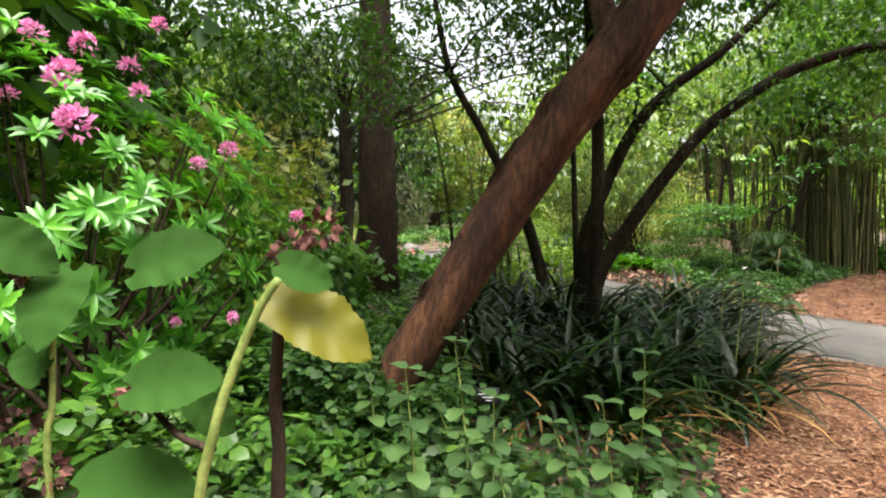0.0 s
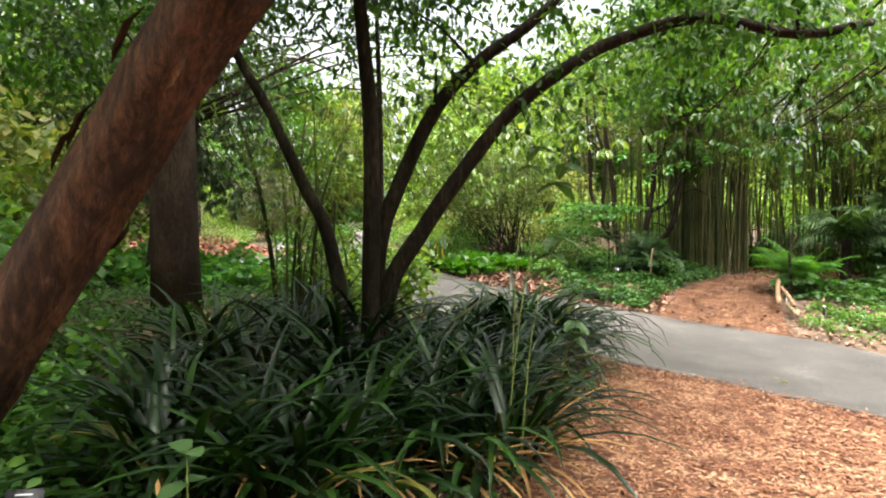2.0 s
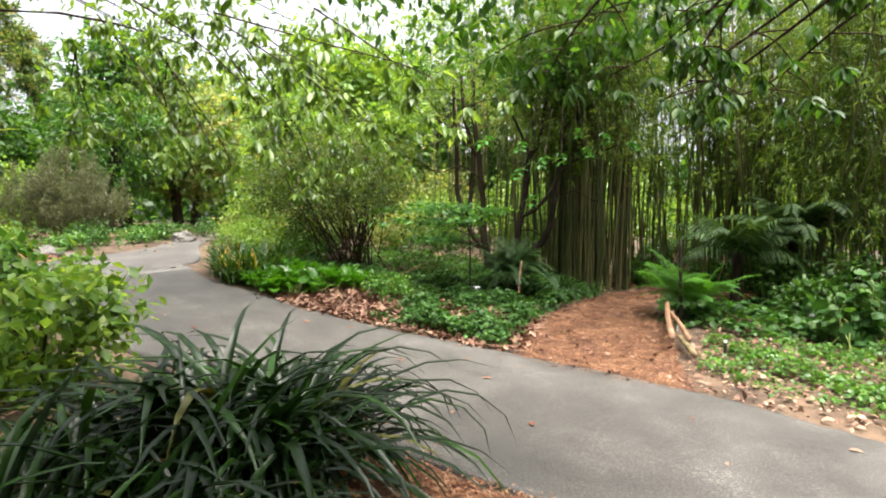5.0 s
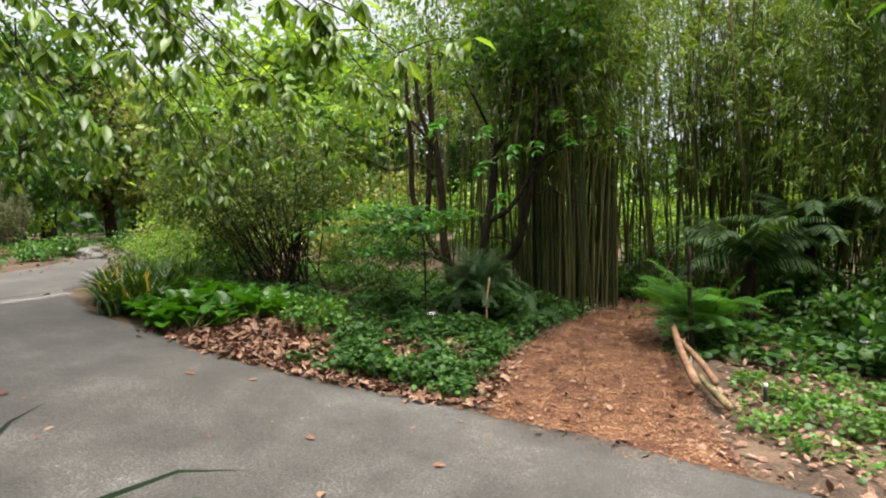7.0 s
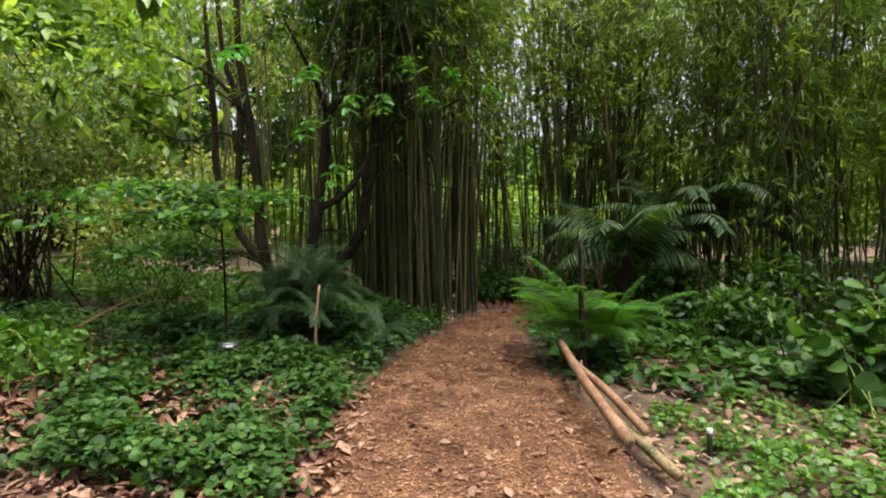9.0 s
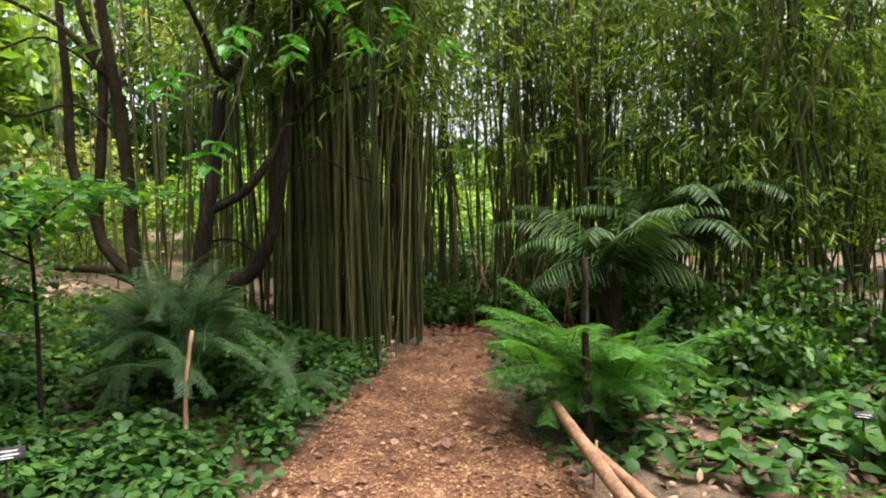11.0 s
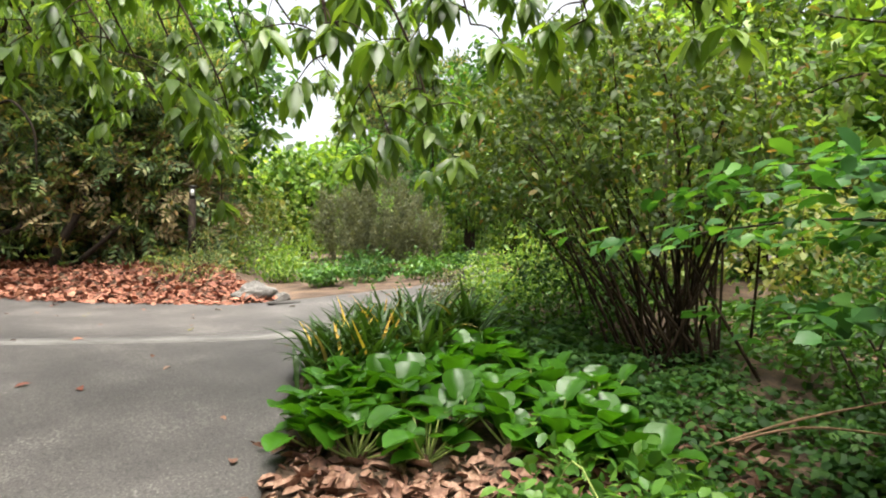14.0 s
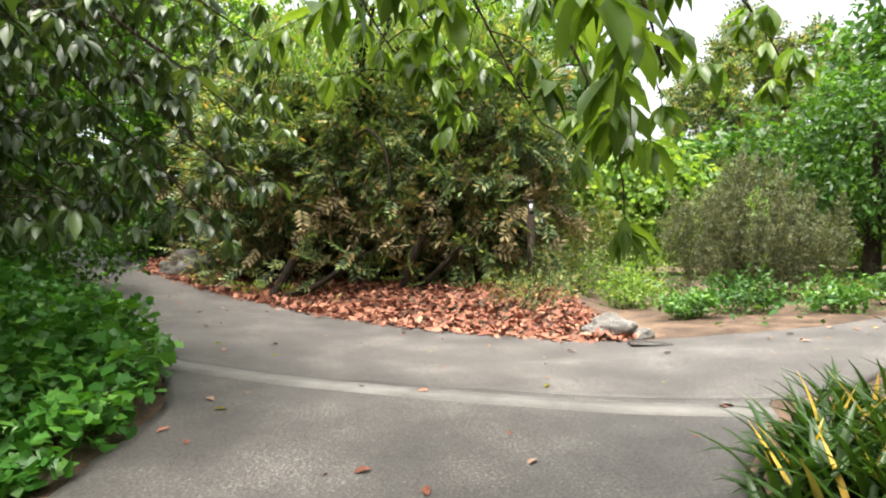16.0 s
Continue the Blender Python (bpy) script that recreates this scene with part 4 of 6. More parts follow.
sign("plant_label", (.1, -8.98, .6), .12, .082, radians(42), radians(-18), "small black plant label with white lettering on a stake", [(.3, .45), (.08, .85), (-.13, .5), (-.33, .25)])
cover("low_ivy", [(-4, -12), (-.5, -11.6), (1.3, -10.6), (1.35, -9.4), (.95, -8.3), (.6, -7.6), (-1, -7.0), (-2.4, -4.6), (-4, -3.2), (-6.8, -3), (-7.5, -6)], 34000, .26, .05, G_COVER, "low dark green leafy ground cover", seed=1.0, gaps=.15)
cover("shrub_foot_cover", [(-2.4, -11.2), (-.3, -10.9), (.25, -9.8), (-.3, -8.7), (-1.6, -7.9), (-2.8, -8.4)], 6500, .55, .075, G_COVER_LIGHT, "glossy green leafy plants below the rhododendron", seed=2.2, gaps=.05)
cover("trunk_foot_cover", [(-1.5, -9.7), (-.2, -9.75), (.15, -9.35), (-.05, -8.95), (-.9, -8.5), (-1.5, -8.6)], 5200, .62, .055, G_COVER, "small-leaved dark ground cover round the leaning trunk", seed=3.3, gaps=.0)
cover("pale_weeds", [(.2, -10.6), (1.5, -10.3), (1.45, -9.2), (.9, -8.7), (-.2, -9.3), (-.6, -10.2)], 1500, .3, .065, G_SEED, "pale soft-leaved weeds in the ground cover", seed=2.6, gaps=.35, shape=ROUND)
cover("strap_bed_cover", [(-2.5, -4.8), (-1.0, -7.2), (.7, -8.2), (.95, -7.2), (.6, -6), (.2, -4.2), (-.8, -3.5), (-2, -3.2)], 5000, .15, .05, G_COVER, "small leafy weeds between strap-leaf plants", seed=2.0, gaps=.4)

# the sprigs of broad leaves that hang over the bed
def sprig(name, pts, size, material, bark, label, n=6, r=.004, group=""):
    b = np.asarray(pts[0], float)
    t = thing(name, b, label, "plant", group)
    part("stem", shifted(tube(pts, [r * 1.4, r, r * .5], 5), b), bark, t, smooth=True)
    tip = np.asarray(pts[-1], float)
    for k in range(n):
        a = k * 2.4 + rng.uniform(-.3, .3)
        q = tip + (np.asarray(pts[-2]) - tip) * .35 * (k // 3) / 2
        d = (math.cos(a), math.sin(a), rng.uniform(-.5, .05))
        part("leaf", shifted(leaves([q], [d], [(rng.normal() * .2, rng.normal() * .2, 1)], size * rng.uniform(.8, 1.2), size * .48, SERRATE), b), material, t, smooth=True)
    return t


sprig("broad_leaf_sprig", [on_ground(.8, -6.9), (.86, -6.85, .9), (.95, -6.72, 1.40)], .15, G_SEED, STEM_GREEN, "tall soft-leaved sprig growing through strap leaves", 8)
sprig("broad_leaf_sprig", [on_ground(.62, -6.75), (.7, -6.6, 1.2), (.86, -6.45, 1.82)], .15, G_SEED, STEM_GREEN, "tall soft-leaved sprig growing through strap leaves", 7)
sprig("broad_leaf_sprig", [on_ground(.35, -6.2), (.42, -6.2, 1.3), (.52, -6.12, 1.98)], .13, G_SEED, STEM_GREEN, "tall soft-leaved sprig growing through strap leaves", 6)
sprig("broad_leaf_sprig", [on_ground(.75, -6.4), (.82, -6.4, .5), (.95, -6.5, .9)], .13, G_SEED, STEM_GREEN, "tall soft-leaved sprig growing through strap leaves", 6)

# -- beyond the path: cover, logs, lamp --
cover("trailside_cover", [(-2.9, .74), (-.86, .84), (-.95, 1.9), (-.93, 3), (-.74, 4.4), (-.45, 5.8), (-1.6, 6.4), (-3.4, 5.2), (-3.6, 3.6), (-2.6, 2.4), (-2.8, 1.6)], 26000, .30, .068, G_COVER, "dense mounded dark green ground cover", seed=3.1, gaps=.47)
cover("bush_foot_cover", [(-7.6, 2.6), (-6.6, 2.7), (-5.3, 2.75), (-4.3, 2.7), (-4.4, 3.4), (-6, 3.9), (-7.8, 3.5)], 5000, .26, .07, G_COVER, "dark leafy plants round the foot of the bush", seed=3.9, gaps=.15)
cover("bed_cover", [(-6.5, 4), (-3.4, 4.8), (-2.4, 2.6), (-2.9, 1.5), (-3.6, 2.2), (-4.2, 3.0), (-5.5, 3.0)], 7000, .2, .06, G_COVER, "leafy low plants under the bush", seed=.4, gaps=.4)
cover("light_cover", [(1.45, 1.3), (2.2, .6), (4.5, -.6), (6, -.8), (6, 1.6), (3.6, 2.6), (2.4, 3.2), (1.6, 2.8)], 12000, .14, .06, G_COVER_LIGHT, "bright green low leafy plants among litter", seed=5.0, gaps=.55)
cover("trail_edge_cover", [(1.05, 3.3), (.68, 5.0), (.66, 6.3), (1.0, 7.4), (1.5, 7), (1.4, 4), (1.3, 3.3)], 1300, .16, .07, G_COVER, "leafy plants crowding the trail edge", seed=.9, gaps=.1)
cover("shade_cover", [(1.3, 3.4), (3, 3), (6.5, 1.5), (9, 2), (7, 6), (3, 6.5), (1.2, 5.4)], 7000, .22, .11, G_COVER, "broad-leaved plants in the shade", seed=6.0, gaps=.4, shape=ROUND, aspect=.9)
cover("path_ivy", [(-6.25, -2.38), (-7.42, -2.66), (-8.62, -3.54), (-10.3, -5.55), (-13.3, -9.1), (-10, -10.5), (-6.5, -7), (-5.2, -3.6), (-5.4, -2.6)], 19000, .62, .095, G_IVY, "thick bank of bright green ivy at the path's edge", shape=LOBED, aspect=1.0, seed=1.7, gaps=.05, tilt=.8)

def log(points, r, mat, label):
    b = np.asarray(points[0])
    t = thing("log", b, label, "log", "logs edging the trail")
    part("bark", shifted(tube(points, [r * .92, r, r], 12, .03), b), mat, t, smooth=True)
    for i, k in ((0, 1), (-1, -2)):
        e, o = np.asarray(points[i]), np.asarray(points[k])
        ax = unit(e - o)
        part("cut_end", shifted(tube([e - ax * .01, e + ax * .004], [r * .9, r * .88], 12), b), LOG_END, t)


log([(.93, 3.78, .24), (1.03, 2.7, .14), (1.17, 1.57, .05)], .042, LOG, "long peeled orange-brown log edging the trail")
log([(1.02, 3.3, .14), (1.2, 2.6, .08), (1.36, 1.95, -.02)], .034, LOG, "short weathered brown log beside the trail")
log([(1.22, 2.3, -.05), (1.33, 1.9, -.09), (1.45, 1.5, -.13)], .038, LOG_MOSS, "mossy greenish log half sunk in leaves")
b = on_ground(1.79, 1.98)
t = thing("path_light", b, "short black garden path light with white top", "lamp")
part("post", tube([(0, 0, -.05), (0, 0, .17)], [.02, .02], 14), BLACK, t, smooth=True)
part("cap", tube([(0, 0, .172), (0, 0, .2)], [.021, .019], 14), WHITE, t, "white light cap", smooth=True)
b = on_ground(2.55, -4.3)
t = thing("path_light", b, "short black garden path light in the mulch", "lamp")
part("post", tube([(0, 0, -.05), (0, 0, .17)], [.02, .02], 14), BLACK, t, smooth=True)
part("cap", tube([(0, 0, .172), (0, 0, .2)], [.021, .019], 14), IRON, t, smooth=True)
for x, y, h in ((1.05, 3.2, .3), (1.13, 3.12, .2)):
    b = on_ground(x, y)
    tagged(part("short_stake", tube([np.array(b) - [0, 0, .05], np.array(b) + [.02, 0, h]], [.012, .008], 6), WHITE if h < .25 else STICK, smooth=True), "short pale stake stuck beside the log", "stake")
tagged(part("stake", tube([on_ground(-1.45, 3.3, -.05), (-1.47, 3.35, .5), (-1.44, 3.4, .86)], [.016, .014, .012], 7, .05), STICK, smooth=True), "pale reddish wooden stake in front of the fern", "stake")
sign("plant_label", (-1.88, 2.38, .47), .15, .07, radians(30), radians(-45), "small black plant label in the ground cover", [(.2, .6), (-.1, .7), (-.3, .4)])
sign("plant_label", (2.95, 3.55, .2), .13, .06, radians(-30), radians(-40), "small black plant label under broad leaves", [(.15, .7), (-.15, .6)])

# ferns and palm
def fern(at, n, length, material, label, pl, pw, rise=(.5, 1.3), arch=(1.0, 1.9), lacy=8, pinnae=22, group="", spread=0.0):
    t = thing("fern", at, label, "fern", group)
    for k in range(n):
        part("frond", frond((rng.normal() * spread, rng.normal() * spread, .1 + abs(rng.normal()) * spread * .7), k * 2.4 + rng.uniform(-.3, .3), rng.uniform(*rise), length * rng.uniform(.75, 1.15), rng.uniform(*arch), pinnae, pl, pw, lacy), material, t)
    return t


fern(on_ground(1.25, 4.05, .24), 44, .8, G_FERN, "bright green lacy fern at the trail's edge", .28, .038, (.1, 1.3), (.5, 1.5), 11, 17, '', .17)
tagged(part("fern_pole", tube([on_ground(1.16, 3.72, -.05), (1.13, 3.7, .7), (1.12, 3.68, 1.28)], [.034, .027, .021], 10, .1), BARK_DARK, smooth=True), "thin dark fern trunk stump with frayed top", "stump")
fern(on_ground(-1.8, 4.05, .28), 110, .72, G_FERN_SOFT, "large soft dark green feathery fern", .14, .017, (.3, 1.55), (.8, 1.8), 10, 20, "", .22)
fern(on_ground(-1.2, 4.5, .0), 14, .6, G_FERN_SOFT, "small soft feathery fern", .13, .03, (.5, 1.2))
fern(on_ground(6.0, 4.6), 16, .9, G_FERN_SOFT, "dark fern beneath bamboo", .2, .04)
b = on_ground(2.0, 6.1)
t = thing("palm", b, "feather palm with dark glossy drooping fronds", "palm")
part("trunk", tube([(0, 0, -.05), (0, 0, 1.0)], [.12, .09], 10, .08), BARK_DARK, t, smooth=True)
for k in range(15):
    part("frond", frond((0, 0, .95), k * 2.4, rng.uniform(.55, 1.4), rng.uniform(1.3, 1.8), rng.uniform(1.0, 2.0), 30, .42, .028, 0, .75), G_PALM, t)
b = on_ground(3.0, 7.0)
t = thing("palm", b, "feather palm standing in front of bamboo", "palm")
part("trunk", tube([(0, 0, -.05), (0, 0, 1.3)], [.12, .09], 10, .08), BARK_DARK, t, smooth=True)
for k in range(16):
    part("frond", frond((0, 0, 1.25), k * 2.4, rng.uniform(.5, 1.4), rng.uniform(1.4, 2.0), rng.uniform(1.2, 2.2), 44, .44, .028, 0, .5), G_PALM, t)
for x, y, s in ((3.25, 3.1, .7), (3.6, 3.4, .9), (4.4, 2.6, .6), (5.2, 3.0, .8)):
    b = on_ground(x, y)
    shrub("broad_leaf_shrub", b, (x, y, b[2] + s * .6), (.45 * s, .45 * s, .45 * s), 22, 5, .16, .75, G_COVER, STEM_GREEN, "low shrub with broad rounded leaves", 7, ROUND, .08, .008)

chips("grove_litter", [(-.9, 7.2), (.2, 7.3), (1.2, 7.8), (3.2, 8.0), (3.2, 10.5), (-.9, 10)], 3600, .09, LITTER, "fallen rust-brown leaves under the bamboo grove", "leaf litter", .02, 1.2, KITE, .4)
chips("tree_foot_leaves", [(-6, 4.8), (-.4, 6.0), (-.2, 8.6), (-3, 9.5), (-7, 8)], 2600, .1, PALE_LITTER, "fallen leaves round the trees and bamboo", "leaf litter", .02, 1.2, KITE, .5)
cover("tree_foot_cover", [(-6, 4.6), (-2.4, 4.4), (-.8, 6.0), (-1.8, 6.9), (-4, 7.4), (-7, 7)], 7000, .3, .075, G_COVER_LIGHT, "leafy undergrowth round the gnarled trees", seed=8.0, gaps=.3)

# The first five, at the trail's bend, stand in for black shadow.
for x, y, s in ((.15, 8.25, .5), (.9, 8.5, .6), (1.7, 8.6, .6), (2.7, 8.5, .7), (-.3, 8.9, .5), (2.7, 6.4, .8), (4.0, 6.2, 1.0), (5.3, 5.7, .9), (6.6, 5.6, 1.0), (7.4, 3.2, .9), (3.3, 5.2, .6)):
    b = on_ground(x, y)
    shrub("shade_shrub", b, (x, y, b[2] + s * .55), (s * .8, s * .6, s * .55), 50, 22, .12, .45, G_TREE, BARK_DARK, "dark leafy undergrowth, in part standing in for shadow, below the bamboo", 7, KITE, .2 * s, .01)

# layered sapling
b = on_ground(-2.43, 3.42)
t = thing("sapling", b, "slender sapling with flat layers of broad green leaves", "tree")
part("trunk", shifted(tube([b, (-2.43, 3.42, 1.0), (-2.45, 3.38, 1.6), (-2.5, 3.3, 1.95)], [.015, .013, .01, .005], 7), b), BARK_DARK, t, smooth=True)
geo = []
for k, (ex, ey, ez, sz) in enumerate(((-3.9, 2.75, 1.75, 1.55), (-3.6, 2.2, 1.5, 1.5), (-2.9, 2.2, 1.75, 1.6), (-2.2, 2.45, 1.55, 1.4), (-3.3, 3.1, 1.85, 1.65), (-2.4, 2.7, 1.8, 1.6), (-1.75, 3.2, 1.75, 1.5), (-3.2, 2.6, 1.2, 1.05), (-3.6, 3.4, 1.55, 1.3), (-2.6, 2.4, 1.25, 1.1), (-2.0, 3.9, 1.75, 1.5), (-3.0, 3.9, 1.8, 1.5))):
    s, e = np.array([-2.45, 3.4, sz]), np.array([ex, ey, ez])
    mid = (s + e) / 2 + [0, 0, .1]
    part("branch", shifted(tube([s, mid, e], [.009, .006, .002], 5), b), BARK_DARK, t, smooth=True)
    n = 135
    u = rng.random(n) ** .7
    q = s * (1 - u)[:, None] + e * u[:, None] + np.array([0, 0, .1]) * (4 * u * (1 - u))[:, None] + rng.normal(size=(n, 3)) * [.17, .17, .035]
    d = rng.normal(size=(n, 3)) * [1, 1, .25] + unit(e - s) * .8 - [0, 0, .15]
    ln = rng.uniform(.06, .105, n)
    geo.append(leaves(q, d - [0, 0, .3], np.array([0, 0, 1]) + rng.normal(size=(n, 3)) * .27, ln, ln * .74, OVAL))
part("leaves", shifted(join(*geo), b), G_SAPLING, t)

# gnarled trees before the bamboo
def gnarled(base, limbs, label, crown, leaf_n, size=.1, mat=BARK_MOSS, leaf=G_TREE):
    t = thing("gnarled_tree", base, label, "tree", "gnarled trees before the bamboo")
    for pts_, r in limbs:
        part("limb", shifted(tube(pts_, [r * 1.1, r, r * .8, r * .5], 9, .05), base), mat, t, smooth=True)
    gs = []
    for c0, rad, k in crown:
        c, p, o = crown_points(c0, rad, k, leaf_n, .16, .2)
        gs.append(leaf_cloud(p, o, size, .5, KITE, .35))
    part("crown", shifted(join(*gs), base), leaf, t)


gnarled(on_ground(-3.12, 6.2), [
    ([on_ground(-3.1, 6.2, -.1), (-3.14, 6.18, .63), (-3.17, 6.18, .9), (-3.27, 6.19, 1.35), (-3.29, 6.21, 2.01), (-3.4, 6.23, 3.02), (-3.55, 6.25, 3.98), (-3.6, 6.3, 5.2)], .085),
    ([(-3.17, 6.18, .88), (-3.49, 6.18, 1.23), (-3.63, 6.18, 1.59), (-3.57, 6.21, 2.49), (-3.56, 6.23, 3.27), (-3.79, 6.24, 3.99), (-3.9, 6.3, 5)], .06),
    ([(-3.17, 6.18, .9), (-3.59, 6.17, 1.07), (-4.12, 6.15, 1.12), (-4.27, 6.15, 1.42), (-4.3, 6.1, 1.9)], .042),
    ([(-3.65, 6.25, 1.55), (-4.0, 6.38, 2.22), (-4.05, 6.41, 3.14), (-4.13, 6.43, 4.07), (-4.2, 6.5, 5)], .055),
    ([(-3.4, 6.23, 3.02), (-3.86, 6.23, 3.63), (-4.33, 6.22, 3.93), (-5.2, 6.1, 4.3)], .03),
    ([(-3.3, 6.2, 2.5), (-3.75, 6.05, 2.85), (-4.3, 5.9, 2.72), (-4.9, 5.75, 3.05), (-5.6, 5.65, 2.92)], .016),
    ([(-3.5, 6.2, 3.2), (-3.95, 5.9, 3.52), (-4.4, 5.6, 3.3), (-5.1, 5.2, 3.58)], .014)],
    # The first crown mass, over the sapling, is added to shade the ground.
    "gnarled mossy tree forking low into several upright limbs", (((-2.6, 4.4, 5.7), (2.2, 1.9, .5), 80), ((-3.7, 6.0, 5.0), (1.9, 1.6, .7), 50), ((-4.8, 5.6, 4.1), (1.2, .8, .4), 16)), 34, leaf=G_BRIGHT)
gnarled(on_ground(-2.3, 5.42), [
    ([on_ground(-2.32, 5.42, -.1), (-2.28, 5.42, .73), (-2.22, 5.43, 1.1), (-2.13, 5.45, 1.67), (-2.03, 5.47, 2.29), (-1.97, 5.49, 2.92), (-1.75, 5.51, 3.28), (-1.6, 5.5, 4.4)], .075),
    ([(-2.13, 5.45, 1.67), (-1.77, 5.47, 1.87), (-1.53, 5.49, 2.18), (-1.40, 5.6, 2.52)], .045),
    ([(-1.97, 5.49, 2.92), (-2.1, 5.3, 3.4), (-2.4, 5.1, 4.1)], .03)],
    "gnarled dark tree with a bent elbow limb", (((-1.9, 5.3, 4.5), (1.3, 1.2, .7), 34),), 32, mat=BARK_DARK)
gnarled(on_ground(-2.02, 5.73), [
    ([on_ground(-2.1, 5.73, -.1), (-2.04, 5.73, .85), (-1.82, 5.75, 1.04), (-1.62, 5.76, 1.4), (-1.51, 5.79, 1.95), (-1.43, 5.81, 2.58), (-1.36, 5.83, 3.26), (-1.29, 5.85, 3.76), (-1.2, 5.8, 5)], .07),
    ([(-1.43, 5.81, 2.58), (-1.08, 5.83, 2.87), (-.64, 5.85, 2.98), (-.2, 5.6, 3.1)], .03),
    ([(-1.51, 5.79, 2.06), (-1.1, 5.8, 2.22), (-.7, 5.83, 2.02), (-.25, 5.84, 1.92)], .012),
    ([(-1.73, 5.66, 1.27), (-2.0, 5.65, 1.4), (-2.27, 5.63, 1.35)], .016)],
    # The second crown, detached high above the trail, is added to shade it.
    "gnarled dark tree leaning before the bamboo clump", (((-1.0, 5.5, 4.6), (1.3, 1.2, .7), 34), ((1.0, 3.4, 6.3), (3.2, 2.8, .6), 130)), 36, .15, mat=BARK_DARK)
# whorled leaves on thin hanging branches
for q in ((.31, 4.38, 2.84), (-.35, 3.56, 2.66), (-1.14, 2.96, 1.84), (-.95, 2.8, 2.45), (-.1, 4.0, 2.95), (-.75, 3.3, 2.55), (-1.5, 3.2, 2.3), (-.6, 3.9, 3.05), (-1.3, 2.7, 2.7), (-1.75, 2.2, 2.75)):
    top = (q[0] * .6 - .5, q[1] * .6 + 2.2, q[2] + 1.1)
    sprig("leafy_branch", [top, ((top[0] + q[0]) / 2, (top[1] + q[1]) / 2, q[2] + .45), q], .13, G_WHORL, BARK_BROWN, "thin hanging branch ending in a whorl of fresh leaves", 9, .005, "hanging leafy branches")


# ---- bamboo ----
def culm_mesh(tall, r):
    z, rad = [0.0], [r]
    node = 0.0
    while node < tall:
        node += rng.uniform(.26, .36)
        k = r * (1 - .75 * (node / tall) ** 2.2)
        z += [node - .012, node]
        rad += [k, k * 1.18]
    z, rad = np.array(z), np.maximum(np.array(rad), .002)
    bend = .55 * (z / tall) ** 2.6
    ang = np.linspace(0, 2 * np.pi, 6, endpoint=False)
    v = np.stack([bend[:, None] + rad[:, None] * np.cos(ang), rad[:, None] * np.sin(ang), np.repeat(z[:, None], 6, 1)], -1).reshape(-1, 3)
    g = np.arange(len(z) * 6).reshape(-1, 6)
    a, b, c, d = g[:-1], np.roll(g, -1, 1)[:-1], np.roll(g, -1, 1)[1:], g[1:]
    me = mesh_of("culm", v, np.concatenate([np.stack([a, b, c], -1).reshape(-1, 3), np.stack([a, c, d], -1).reshape(-1, 3)]), True)
    me.materials.append(BAMBOO)
    return me


CULMS = [(culm_mesh(h, r), h) for h, r in ((7.5, .014), (8.5, .017), (6.5, .012), (7.8, .02), (5.5, .009))]


def bamboo(name, at, spots, label, twigs, low, size, lean=.05, leaf=G_BAMB, reach=.5, tall_by=1.0):
    """A stand of bamboo: each culm a part, with leafy twigs above the height low."""
    b = np.asarray(at, float)
    t = thing(name, b, label, "bamboo", "bamboo stands")
    q, out = [], []
    for x, y in spots:
        me, tall = CULMS[rng.integers(len(CULMS))]
        ob = new("culm", me)
        ob.parent = t
        yaw, lx, ly = rng.uniform(0, 6.28), rng.normal() * lean, rng.normal() * lean
        z = float(height(x, y)) - .05
        girth = rng.uniform(.6, 1.55)
        m = Matrix.Translation(Vector((x, y, z)) - Vector(b)) @ Euler((lx, ly, yaw)).to_matrix().to_4x4() @ Matrix.Diagonal((girth, girth, rng.uniform(.85, 1.12) * tall_by, 1))
        ob.matrix_basis = m
        h = low + (tall - low) * rng.random(twigs) ** .65
        a = rng.uniform(0, 6.28, twigs)
        rr = reach * rng.uniform(.1, 1, twigs)
        bend = .55 * (h / tall) ** 2.6
        loc = np.stack([bend + np.cos(a) * rr, np.sin(a) * rr, h + .1 * rng.normal(size=twigs)], -1)
        mm = np.array(m)
        q.append(loc @ mm[:3, :3].T + mm[:3, 3])
        out.append(np.stack([np.cos(a + yaw), np.sin(a + yaw), np.zeros(twigs)], -1))
    q, out = np.concatenate(q), np.concatenate(out)
    k = 9
    p = np.repeat(q, k, 0) + rng.normal(size=(len(q) * k, 3)) * .06
    d = np.repeat(out, k, 0) * .6 + rng.normal(size=p.shape) * .55 - [0, 0, .55]
    up = np.array([0, 0, 1]) + rng.normal(size=p.shape) * .5
    ln = size * rng.uniform(.6, 1.3, len(p))
    part("foliage", leaves(p, d, up, ln, ln * .15, SLIM), leaf, t)
    return t


def ring(cx, cy, rx, ry, n):
    a, r = rng.uniform(0, 6.28, n), np.sqrt(rng.random(n))
    return [(cx + rx * r_ * math.cos(a_), cy + ry * r_ * math.sin(a_)) for a_, r_ in zip(a, r)]


bamboo("bamboo_clump", on_ground(-1.0, 6.9), ring(-.95, 6.95, .85, .95, 150) + ring(-1.5, 6.9, .75, .9, 50) + ring(-.5, 5.75, .3, .45, 9), "dense clump of upright green-brown bamboo culms", 25, 2.6, .17, .04, reach=1.1)
bamboo("bamboo_stand", on_ground(-2.3, 8.7), ring(-2.4, 8.8, 1.2, 1.0, 40), "open stand of slender yellow-green bamboo", 10, 3.0, .17, .05, reach=.7)
